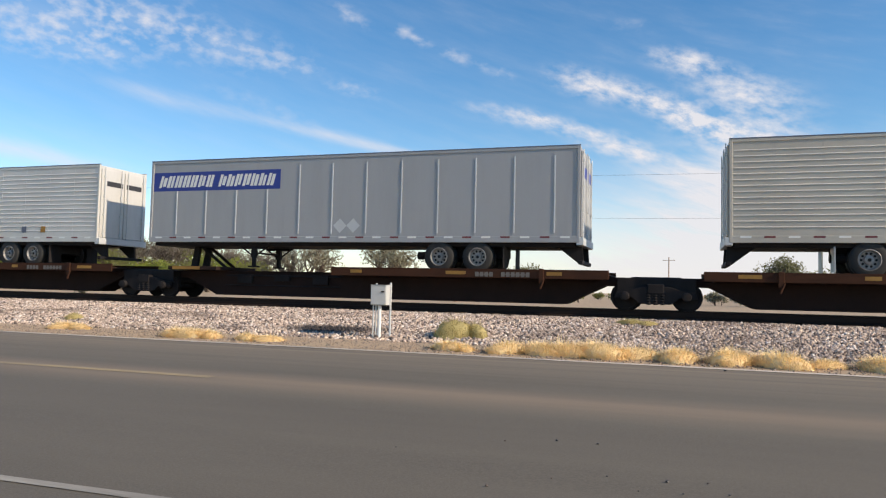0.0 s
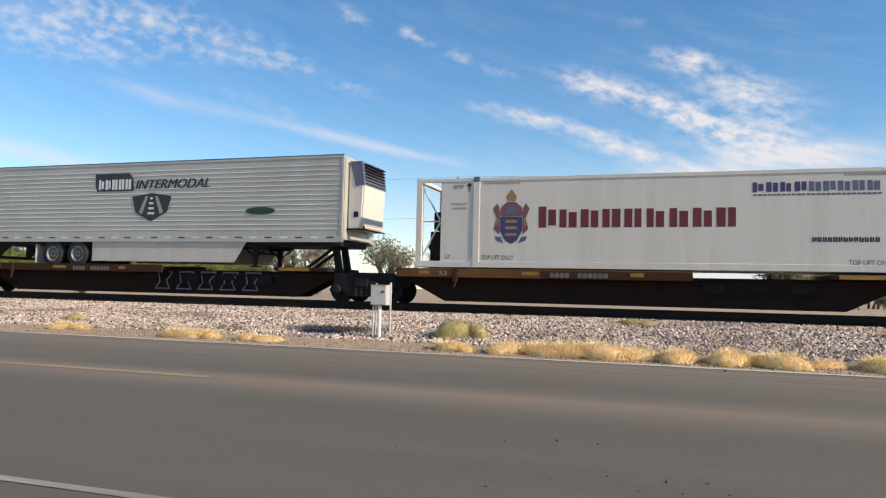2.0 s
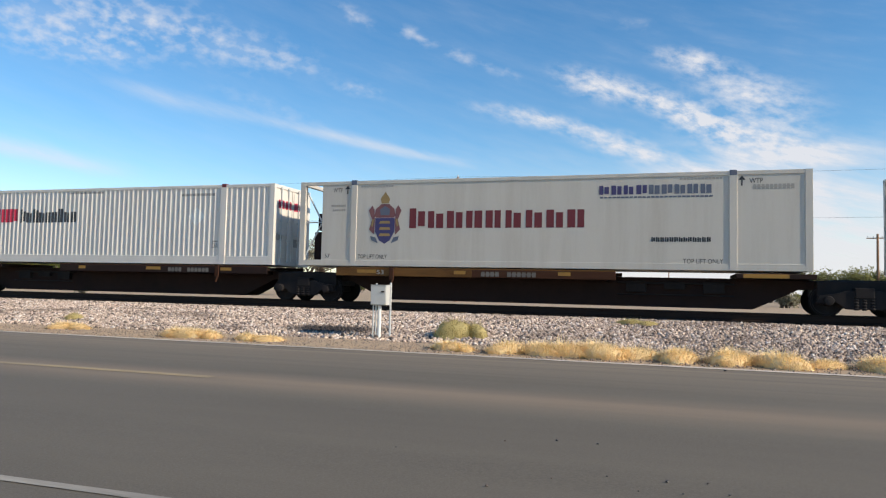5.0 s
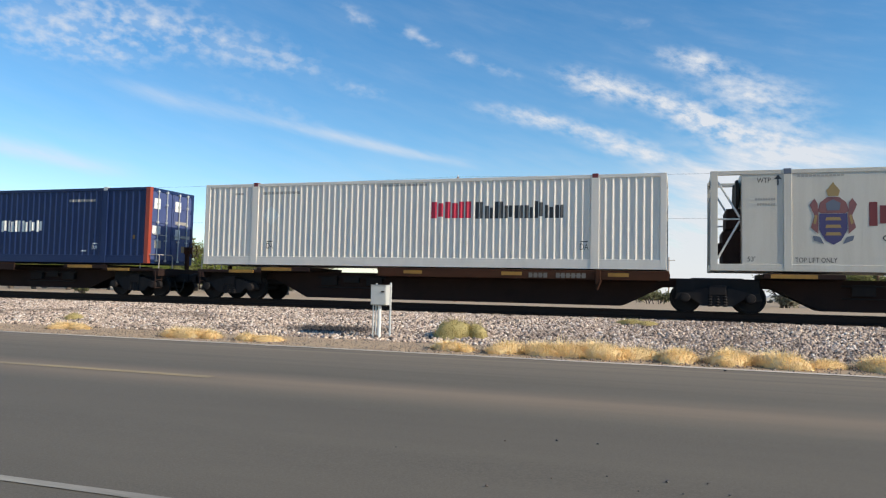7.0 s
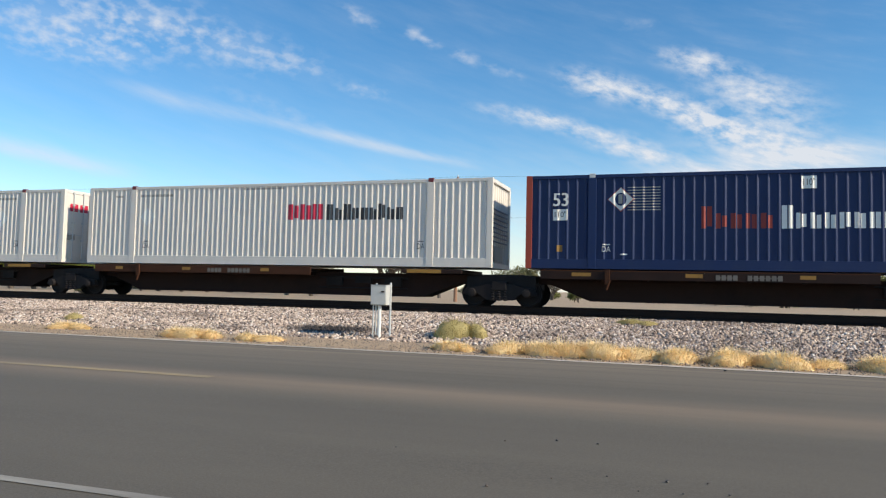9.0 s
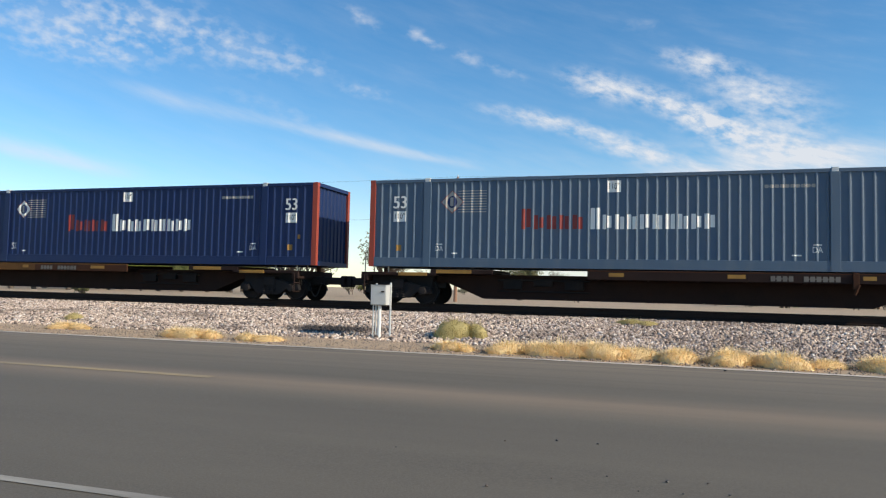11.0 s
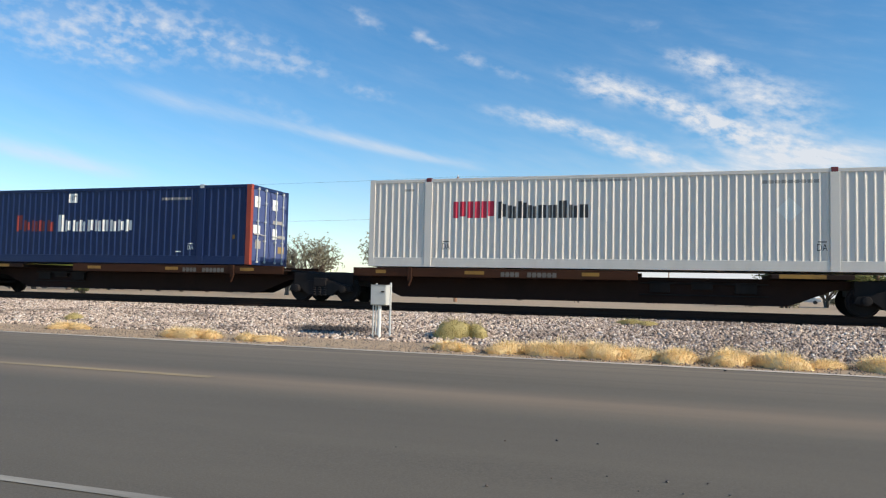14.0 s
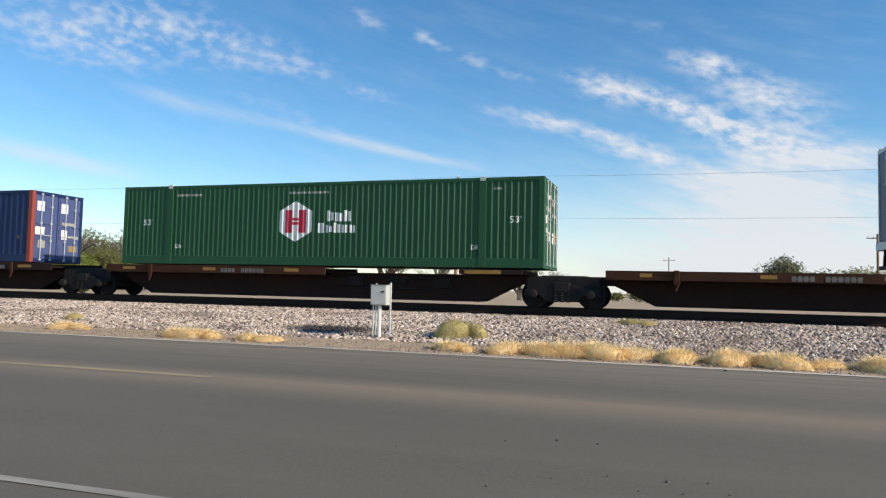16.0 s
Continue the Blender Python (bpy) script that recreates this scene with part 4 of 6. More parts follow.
def cream_container(x, label, subtitle, patch=False, clean=False):
    """A smooth refrigerated container: an open frame with the cooling plant at its left end, doors at the right."""
    ln, hi, paint = 16.15, 2.896, M["clean_cream" if clean else "cream"]
    c = tagged(new("refrigerated_container"), label, "container", "intermodal containers")
    on_train(c, x, 1.925)
    part("body", box(B(), 0.85, ln - 0.1, -HALF + 0.02, HALF - 0.02, 0.0, hi - 0.02, 0.015), paint, c)
    bm = B()
    for k in range(11):
        xx = 2.9 + k * 1.02
        box(bm, xx - 0.003, xx + 0.003, -HALF + 0.0185, -HALF + 0.024, 0.28, hi - 0.16)
    part("panel_seam", bm, paint, c)
    for s in (-1, 1):
        yy = sorted((s * (HALF - 0.12), s * (HALF + 0.0)))
        part("bottom_rail", box(B(), 0.0, ln, *yy, 0.0, 0.2, 0.012), paint, c)
        part("top_rail", box(B(), 0.0, ln, *yy, hi - 0.12, hi, 0.012), paint, c)
        for p in (2.05, 14.07):
            post = part("lift_post", box(B(), p - 0.11, p + 0.11, *sorted((s * (HALF - 0.12), s * (HALF + 0.008))), 0.0, hi - 0.1, 0.015), paint, c)
            part("casting", box(B(), p - 0.1, p + 0.1, *sorted((s * (HALF - 0.17), s * (HALF + 0.014))), hi - 0.13, hi + 0.03, 0.012), M["slate"], post)
        for xe in (0.0, ln - 0.2):
            part("corner_post", box(B(), xe, xe + 0.2, *sorted((s * (HALF - 0.17), s * (HALF + 0.004))), 0.0, hi + 0.005, 0.012), paint, c)
        bm = tube(B(), (0.2, s * (HALF - 0.1), 2.6), (0.8, s * (HALF - 0.1), 1.55), 0.03, sides=6)
        tube(bm, (0.2, s * (HALF - 0.1), 0.35), (0.8, s * (HALF - 0.1), 1.45), 0.03, sides=6)
        tube(bm, (0.2, s * (HALF - 0.1), 1.5), (0.8, s * (HALF - 0.1), 1.5), 0.025, sides=6)
        part("frame_brace", bm, M["galv"], c)
    for z0, z1 in ((0.0, 0.2), (hi - 0.12, hi)):
        part("frame_beam", box(B(), 0.02, 0.18, -HALF + 0.17, HALF - 0.17, z0, z1, 0.012), paint, c)
    bm = box(B(), 0.35, 0.86, -0.85, 0.85, 0.22, 1.2, 0.05)
    box(bm, 0.45, 0.86, -0.8, 0.8, 1.25, 1.85, 0.05)
    tube(bm, (0.3, -0.4, 0.7), (0.3, 0.45, 0.7), 0.16, sides=12)
    part("cooling_plant", bm, M["sill"], c, "dark cooling machinery behind the open frame")
    bm = B()
    lathe(bm, [(0.42, 0.0), (0.44, 0.08), (0.38, 0.1)], (0.72, -0.5, 2.3), "X", 18)
    lathe(bm, [(0.42, 0.0), (0.44, 0.08), (0.38, 0.1)], (0.72, 0.5, 2.3), "X", 18)
    part("fan", bm, M["black"], c)
    marks = [(-0.95, -0.55, 1.9, 2.5, "maroon"), (0.55, 0.95, 1.8, 2.5, "maroon"), (-1.0, -0.3, 1.1, 1.25, "ink"), (0.2, 1.0, 1.05, 1.2, "ink"), (-0.8, -0.2, 0.6, 0.66, "faint")]
    container_doors(c, ln - 0.06, 1, paint, hi, marks)
    z = 1.925
    f = -HALF + 0.0145
    # coat of arms as plain shapes
    arms = lambda pts, lift, mat, name: flat([(3.2 + dx * 0.78, z1 - z) for dx, z1 in pts], f - lift, M[mat], c, name)
    arms(((-0.45, 3.55), (0.45, 3.55), (0.45, 3.1), (0.25, 2.8), (0.0, 2.68), (-0.25, 2.8), (-0.45, 3.1)), 0.0, "crest_blue", "shield")
    arms(((-0.5, 3.62), (-0.42, 3.86), (-0.18, 4.02), (0.18, 4.02), (0.42, 3.86), (0.5, 3.62), (0.4, 3.56), (-0.4, 3.56)), 0.0, "dusty_maroon", "mantle")
    arms(((-0.2, 3.64), (0.2, 3.64), (0.24, 3.84), (0.0, 3.95), (-0.24, 3.84)), 0.002, "slate", "helm")
    for k in range(3):
        arms(((-0.26, 3.36 - 0.21 * k), (0.26, 3.36 - 0.21 * k), (0.22, 3.45 - 0.21 * k), (-0.22, 3.45 - 0.21 * k)), 0.003, "gold", "shield_bar")
    for s in (-1, 1):
        arms(((s * 0.48, 2.98), (s * 0.72, 3.16), (s * 0.6, 3.5), (s * 0.76, 3.8), (s * 0.6, 3.98), (s * 0.5, 3.84), (s * 0.47, 3.5)), 0.003, "dusty_maroon", "shield_supporter")
        arms(((s * 0.56, 3.25), (s * 0.64, 3.28), (s * 0.58, 3.52), (s * 0.5, 3.5)), 0.005, "gold", "shield_supporter")
        arms(((s * 0.3, 2.7), (s * 0.62, 2.8), (s * 0.66, 2.94), (s * 0.42, 2.9)), 0.002, "slate", "scroll")
    arms(((-0.17, 4.04), (0.17, 4.04), (0.22, 4.2), (0.08, 4.34), (0.0, 4.44), (-0.08, 4.34), (-0.22, 4.2)), 0.0, "gold", "crest")
    blocks(4.08, 9.05 if subtitle else 9.95, 3.2 - z, 3.86 - z, 9, f, M["maroon"], c, first=0.85, fill=0.74)
    if subtitle:
        words("GLOBAL TRANSPORTATION", 4.4, 8.75, 2.78 - z, 2.95 - z, f, M["ink"], c)
    blocks(10.26, 11.72, 4.19 - z, 4.47 - z, 4, f, M["crest_blue"], c, fill=0.74)
    blocks(11.72, 13.54, 4.19 - z, 4.47 - z, 5, f, M["slate"], c, fill=0.74)
    blocks(10.28, 13.54, 4.08 - z, 4.13 - z, 26, f, M["slate"], c)
    blocks(11.8, 13.48, 2.76 - z, 2.9 - z, 13, f, M["ink"], c)
    words("TOP LIFT ONLY", 2.24, 3.3, 2.18 - z, 2.32 - z, f, M["ink"], c)
    words("TOP LIFT ONLY", 12.7, 13.8, 2.12 - z, 2.26 - z, f, M["ink"], c)
    for p, w in ((1.25, 0), (14.5, 0)):
        words("WTP", p, p + 0.36, 4.45 - z, 4.6 - z, f, M["ink"], c)
    for p in (1.8, 14.3):
        flat(((p - 0.02, 4.38 - z), (p + 0.02, 4.38 - z), (p + 0.02, 4.55 - z), (p + 0.1, 4.55 - z), (p, 4.68 - z), (p - 0.1, 4.55 - z), (p - 0.02, 4.55 - z)), f, M["ink"], c, "arrow")
    blocks(1.2, 1.75, 3.95 - z, 4.02 - z, 8, f, M["faint"], c, name="notice")
    blocks(1.25, 1.75, 3.8 - z, 3.87 - z, 7, f, M["faint"], c, name="notice")
    blocks(14.6, 15.7, 4.28 - z, 4.42 - z, 10, f, M["faint"], c, name="number")
    for p in (2.3, 12.6):
        blocks(p, p + 1.2, 4.6 - z, 4.66 - z, 12, f, M["faint"], c, name="notice")
    words("53'", 1.0, 1.2, 2.2 - z, 2.34 - z, f, M["ink"], c)
    if patch:
        rect(12.0, 13.9, 0.2, 0.52, f, M["stain"], c, "repair_patch")
        flat(((8.3, 2.55), (8.48, 2.4), (8.66, 2.55), (8.48, 2.72)), f, M["faint"], c, "placard_holder")
    return c


# ---- road trailers ----
def wheel_meshes():
    d = {}
    d["tyre"] = mesh_of("tyre", lathe(B(), [(0.3, -0.13), (0.46, -0.14), (0.5, -0.1), (0.505, 0.0), (0.5, 0.1), (0.46, 0.14), (0.3, 0.13)], (0, 0, 0), "Y", 32, False), M["rubber"], True)
    bm = lathe(B(), [(0.3, -0.125), (0.278, -0.135), (0.262, -0.06), (0.235, 0.0), (0.13, 0.012), (0.12, -0.07), (0.07, -0.085), (0.002, -0.085)], (0, 0, 0), "Y", 32, False)
    d["rim"] = mesh_of("rim", bm, M["rim"])
    d["dark_rim"] = d["rim"].copy()
    d["dark_rim"].materials[0] = M["dark"]
    d["hand_hole"] = mesh_of("hand_hole", tube(B(), (0, -0.006, 0), (0, 0.02, 0), 0.036, sides=8), M["black"])
    d["hub"] = mesh_of("hub", tube(B(), (0, -0.09, 0), (0, -0.07, 0), 0.05, sides=10), M["black"])
    return d


WHEEL = wheel_meshes()


def trailer(x, ln, label, body, nose, axles, roof_z=5.77, floor_z=2.73, skirt=None, gear=None, low=False):
    """A box semitrailer. nose: -1 where its front is at the left. Heights are above the road."""
    z0 = 1.77
    t = tagged(new("semitrailer"), label, "trailer", "road trailers on the train")
    on_train(t, x, z0)
    lo, hi = floor_z - z0, roof_z - z0
    part("body", box(B(), 0.0, ln, -HALF + 0.02, HALF - 0.02, lo + 0.1, hi - 0.04, 0.03), body, t)
    for s in (-1, 1):
        yy = sorted((s * (HALF - 0.06), s * (HALF + 0.003)))
        part("bottom_rail", box(B(), 0.0, ln, *yy, lo, lo + 0.2, 0.012), body, t)
        part("top_rail", box(B(), 0.0, ln, *yy, hi - 0.12, hi, 0.02), body, t)
        part("roof_edge", box(B(), 0.0, ln, *sorted((s * (HALF - 0.05), s * (HALF + 0.008))), hi - 0.025, hi + 0.012, 0.006), M["slate"], t)
        for xe in (0.0, ln - 0.1):
            part("corner_post", box(B(), xe, xe + 0.1, *sorted((s * (HALF - 0.1), s * (HALF + 0.006))), lo, hi - 0.02, 0.02), body, t)
    part("chassis", box(B(), 0.15, ln - 0.15, -1.1, 1.1, lo - 0.12, lo + 0.08, 0.02), M["black"], t)
    rear = ln if nose < 0 else 0.0
    way = 1 if nose < 0 else -1
    # rear frame, doors and under-run guard
    for s in (-1, 1):
        y = sorted((s * 0.02, s * 1.22))
        xx = sorted((rear, rear + 0.05 * way))
        door = part("rear_door", box(B(), *xx, *y, lo + 0.2, hi - 0.18, 0.012), body, t)
        bm = B()
        for k in (0.12, 0.85):
            yy = y[0] + (y[1] - y[0]) * k
            tube(bm, (rear + 0.08 * way, yy, lo + 0.1), (rear + 0.08 * way, yy, hi - 0.1), 0.018, sides=6)
            for q in range(4):
                zz = lo + 0.3 + q * 0.75
                box(bm, *sorted((rear + 0.02 * way, rear + 0.1 * way)), yy - 0.05, yy + 0.05, zz, zz + 0.06)
        part("lock_rod", bm, M["galv"], door)
    part("rear_sill", box(B(), *sorted((rear - 0.1 * way, rear + 0.12 * way)), -HALF, HALF, lo - 0.08, lo + 0.16, 0.02), M["galv"], t)
    bm = B()
    for s in (-0.75, 0.75):
        prism(bm, [(rear + 0.02 * way, lo - 0.05), (rear - 0.9 * way, lo - 0.05), (rear - 0.7 * way, lo - 0.15), (rear - 0.1 * way, lo - 0.62), (rear + 0.06 * way, lo - 0.62)], s - 0.05, s + 0.05)
    box(bm, *sorted((rear - 0.06 * way, rear + 0.08 * way)), -1.15, 1.15, lo - 0.66, lo - 0.54, 0.02)
    part("underrun_guard", bm, M["black"], t)
    # landing gear
    g = gear if gear is not None else (4.3 if nose < 0 else ln - 4.3)
    bm = B()
    for s in (-0.85, 0.85):
        box(bm, g - 0.09, g + 0.09, s - 0.08, s + 0.08, 0.42, lo - 0.05, 0.01)
        box(bm, g - 0.06, g + 0.06, s - 0.06, s + 0.06, 0.12, 0.5, 0.01)
        box(bm, g - 0.16, g + 0.16, s - 0.14, s + 0.14, 0.08, 0.13, 0.01)
        tube(bm, (g - 0.6 * way, s, lo - 0.1), (g, s, 0.45), 0.03, sides=6)
        tube(bm, (g + 0.6 * way, s, lo - 0.1), (g, s, 0.45), 0.03, sides=6)
        box(bm, g - 0.5, g + 0.5, s - 0.1, s + 0.1, lo - 0.2, lo - 0.08)
    tube(bm, (g, -0.85, 0.6), (g, 0.85, 0.6), 0.035, sides=6)
    part("landing_gear", bm, M["black"], t)
    # running gear
    bm = box(B(), min(axles) - 0.7, max(axles) + 0.7, -0.55, 0.55, 0.5, lo - 0.1, 0.03)
    part("bogie_frame", bm, M["black"], t)
    for ax in axles:
        part("axle", tube(B(), (ax, -1.1, 0.5), (ax, 1.1, 0.5), 0.07), M["black"], t)
        for s in (-1, 1):
            for k, inner in ((1.12, False), (0.78, True)):
                w = part("wheel", WHEEL["tyre"], None, t)
                w.location, w.rotation_euler = (ax, s * k, 0.5), (0, 0, 0 if s < 0 else math.pi)
                if not inner:
                    part("rim", WHEEL["dark_rim" if low else "rim"], None, w)
                    part("hub", WHEEL["hub"], None, w)
                    for q in range(10 if s < 0 else 0):
                        a = 2 * math.pi * q / 10
                        part("hand_hole", WHEEL["hand_hole"], None, w).location = (0.186 * math.cos(a), 0, 0.186 * math.sin(a))
    fl = (max(axles) + 0.85) if nose < 0 else (min(axles) - 0.85)
    if not low:
        for s in (-1, 1):
            part("mud_flap", box(B(), fl - 0.012, fl + 0.012, *sorted((s * 0.65, s * 1.25)), 0.15, lo - 0.1), M["galv" if nose > 0 else "black"], t)
    bm = tube(B(), (min(axles) - 0.9, -0.7, 0.55), (min(axles) - 0.3, -0.7, 0.55), 0.13, sides=12)
    part("air_tank", bm, M["black"], t)
    pts = [] if low else [(g + way * (5.8 + 0.12 * k), -0.6 + 0.1 * math.sin(k), 0.55 - 0.22 * math.sin(k * 0.9) ** 2) for k in range(12)]
    if pts:
        part("air_line", hose(B(), pts, 0.012, 5), M["black"], t)
    # reflective tape, red and white by turns
    bm, bw = B(), B()
    n = int(ln / 0.62)
    for k in range(n):
        xx = 0.3 + k * (ln - 0.9) / (n - 1)
        dst, w = (bm, 0.3) if k % 2 else (bw, 0.3)
        dst.faces.new([dst.verts.new(p) for p in ((xx, -HALF - 0.0045, lo + 0.14), (xx + w, -HALF - 0.0045, lo + 0.14), (xx + w, -HALF - 0.0045, lo + 0.195), (xx, -HALF - 0.0045, lo + 0.195))])
    part("red_tape", bm, M["maroon"], t)
    part("white_tape", bw, M["pale"], t)
    if skirt:
        a, b, bot, mat = skirt
        up = lo
        shape = [(a, up), (b, up), (b - 0.15, bot - z0), (a + 0.5, bot - z0)] if nose < 0 else [(a, up), (b, up), (b - 0.5, bot - z0), (a, bot - z0)]
        for s in (-1, 1):
            part("side_skirt", prism(B(), shape, *sorted((s * 1.2, s * 1.23))), M[mat], t, "long aerodynamic side skirt panel")
    return t, z0, lo, hi


def side_ribs(t, ln, lo, hi, mat, count=14):
    """Long shallow pressed ribs along a trailer's side, and the riveted seams between its sheets."""
    for s in (-1, 1):
        bm = B()
        for k in range(count):
            z = lo + 0.44 + k * (hi - lo - 0.72) / (count - 0.5)
            shape = [(-HALF + 0.02, z - 0.02), (-HALF + 0.003, z + 0.002), (-HALF + 0.003, z + 0.01), (-HALF + 0.02, z + 0.03)]
            a = [bm.verts.new((0.12, y * -s, zz)) for y, zz in shape]
            b = [bm.verts.new((ln - 0.12, y * -s, zz)) for y, zz in shape]
            for i in range(3):
                bm.faces.new((a[i], a[i + 1], b[i + 1], b[i]))
        # ribs painted lighter than the side, as sunlight would show them
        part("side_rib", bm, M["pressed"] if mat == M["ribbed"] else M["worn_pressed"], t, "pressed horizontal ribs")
    bm = B()
    for k in range(1, 13):
        x = k * ln / 13
        box(bm, x - 0.012, x + 0.012, -HALF + 0.016, -HALF + 0.03, lo + 0.22, hi - 0.14)
    part("sheet_seam", bm, mat, t)


def cooling_unit(t, x, way, z_lo, z_hi, main, top):
    """A nose-mounted refrigeration unit; way points forwards."""
    a, b = x + 0.02 * way, x + 0.62 * way
    bm = prism(B(), [(a, z_lo), (x + 0.45 * way, z_lo), (x + 0.55 * way, z_lo + 0.15), (b, z_hi - 0.9), (x + 0.5 * way, z_hi - 0.12), (a, z_hi - 0.12)], -0.95, 0.95)
    bmesh.ops.bevel(bm, geom=list(bm.edges), offset=0.05, segments=2, affect="EDGES")
    unit = part("cooling_unit", bm, main, t, "rounded refrigeration unit on the trailer's nose")
    bm = prism(B(), [(x + 0.3 * way, z_hi - 0.95), (b + 0.012 * way, z_hi - 0.9), (x + 0.52 * way, z_hi - 0.08), (x + 0.06 * way, z_hi - 0.08)], -0.97, 0.97)
    part("grille", bm, top, unit)
    bm = B()
    for k in range(7):
        z = z_hi - 0.85 + k * 0.11
        box(bm, *sorted((x + 0.5 * way, x + 0.645 * way)), -0.85, 0.85, z, z + 0.03)
    part("louvre", bm, M["black"], unit)
    part("control_panel", box(B(), *sorted((x + 0.25 * way, x + 0.42 * way)), -0.965, -0.945, z_lo + 0.42, z_lo + 0.62, 0.01), M["black"], unit)
    bm = B()
    for p, q in (((b, -0.9, z_lo), (b, 0.9, z_lo)), ((a, -0.98, z_lo), (b, -0.9, z_lo)), ((b, -0.9, z_lo), (b, -0.9, z_lo + 0.12))):
        tube(bm, p, q, 0.03, sides=6)
    part("guard_rail", bm, M["black"], unit)


TFACE = -HALF - 0.001
SMOOTH = -HALF + 0.0165


def plain_reefer_front(x):
    t, z0, lo, hi = trailer(x, 16.1, "weathered beige ribbed aluminium trailer with a grey rear frame", M["old_ribbed"], 1, (3.59, 4.85))
    side_ribs(t, 16.1, lo, hi, M["old_ribbed"])


def grey_trailer(x):
    t, z0, lo, hi = trailer(x, 16.05, "grey panelled box trailer with a blue name panel", M["grey"], -1, (11.49, 12.79))
    for k in range(12):
        p = 1.18 + k * 1.28
        bm = box(B(), p - 0.02, p + 0.02, -HALF + 0.0, -HALF + 0.022, lo + 0.3, (4.62 - z0) if p < 5.5 else hi - 0.3, 0.004)
        part("wall_post", bm, M["silver"], t, "bright upright wall post")
    rect(0.12, 5.53, 4.63 - z0, 5.33 - z0, SMOOTH + 0.0, M["navy"], t, "name_panel")
    blocks(0.35, 2.75, 4.76 - z0, 5.2 - z0, 7, SMOOTH - 0.005, M["pale"], t, lean=0.12, fill=0.74)
    blocks(2.95, 5.3, 4.76 - z0, 5.2 - z0, 7, SMOOTH - 0.005, M["pale"], t, lean=0.12, fill=0.74)
    for d in (7.9, 8.4):
        flat(((d - 0.25, 3.3 - z0), (d, 3.05 - z0), (d + 0.25, 3.3 - z0), (d, 3.55 - z0)), SMOOTH, M["galv"], t, "placard_holder")
    for y0, y1 in ((-1.0, -0.1), (0.1, 1.0)):
        end_rect(16.05 + 0.056, y0, y1, hi - 0.95, hi - 0.6, M["navy"], t, "name_panel")


def prime_mark(t, z0, x):
    """A black block mark, a word and a shield."""
    flat(((x + 0.1, 4.68 - z0), (x + 1.84, 4.68 - z0), (x + 1.8, 5.16 - z0), (x + 1.62, 5.36 - z0), (x, 5.36 - z0), (x, 4.95 - z0)), TFACE, M["ink"], t)
    blocks(x + 0.18, x + 1.76, 4.74 - z0, 5.13 - z0, 5, TFACE - 0.004, M["pale"], t, fill=0.74)
    words("INTERMODAL", x + 1.9, x + 5.2, 4.74 - z0, 5.09 - z0, TFACE, M["ink"], t, lean=0.12, bold=0.035)
    sx = x + 1.78
    flat(((sx, 4.45 - z0), (sx + 0.9, 4.58 - z0), (sx + 1.8, 4.45 - z0), (sx + 1.62, 3.85 - z0), (sx + 0.9, 3.5 - z0), (sx + 0.18, 3.85 - z0)), TFACE, M["ink"], t, "shield")
    flat(((sx + 0.62, 4.46 - z0), (sx + 0.74, 4.46 - z0), (sx + 0.5, 3.78 - z0), (sx + 0.34, 3.85 - z0)), TFACE - 0.004, M["faint"], t, "shield_stripe")
    flat(((sx + 1.06, 4.46 - z0), (sx + 1.18, 4.46 - z0), (sx + 1.46, 3.85 - z0), (sx + 1.3, 3.78 - z0)), TFACE - 0.004, M["faint"], t, "shield_stripe")
    for k in range(4):
        rect(sx + 0.84 - 0.03 * k, sx + 0.96 + 0.03 * k, 4.34 - z0 - 0.19 * k, 4.42 - z0 - 0.19 * k, TFACE - 0.004, M["pale"], t, "shield_stripe")


def white_reefer_left(x):
    t, z0, lo, hi = trailer(x, 16.1, "white ribbed refrigerated trailer with a black shield and dark skirt", M["ribbed"], -1, (11.63, 12.88), skirt=(6.2, 11.0, 2.04, "dark"))
    side_ribs(t, 16.1, lo, hi, M["ribbed"])
    prime_mark(t, z0, 5.34)
    blocks(6.62, 9.39, 3.14 - z0, 3.26 - z0, 17, TFACE, M["ink"], t)
    for p, m in ((2.8, "ochre"), (13.28, "ochre"), (12.3, "slate")):
        rect(p, p + 0.24, 3.1 - z0, 3.35 - z0, TFACE, M[m], t, "sticker")
    for p in (8.97, 9.4):
        flat(((p - 0.25, 2.4 - z0), (p, 2.15 - z0), (p + 0.25, 2.4 - z0), (p, 2.65 - z0)), -1.236, M["pale"], t, "placard")
    flat([(7.05 + 0.58 * math.cos(k * 0.5236), 2.43 - z0 + 0.2 * math.sin(k * 0.5236)) for k in range(12)], -1.236, M["green"], t, "sticker")
    part("fuel_tank", tube(B(), (4.95, -1.15, 0.55), (4.95, -0.35, 0.55), 0.31, sides=20), M["silver"], t, "round aluminium fuel tank")
    for y0, y1 in ((-0.95, -0.1), (0.1, 0.95)):
        end_rect(16.1 + 0.054, y0, y1, hi - 0.82, hi - 0.62, M["ink"], t, "name_band")
    cooling_unit(t, 0.0, -1, 3.3 - z0, 5.6 - z0, M["ribbed"], M["dark"])


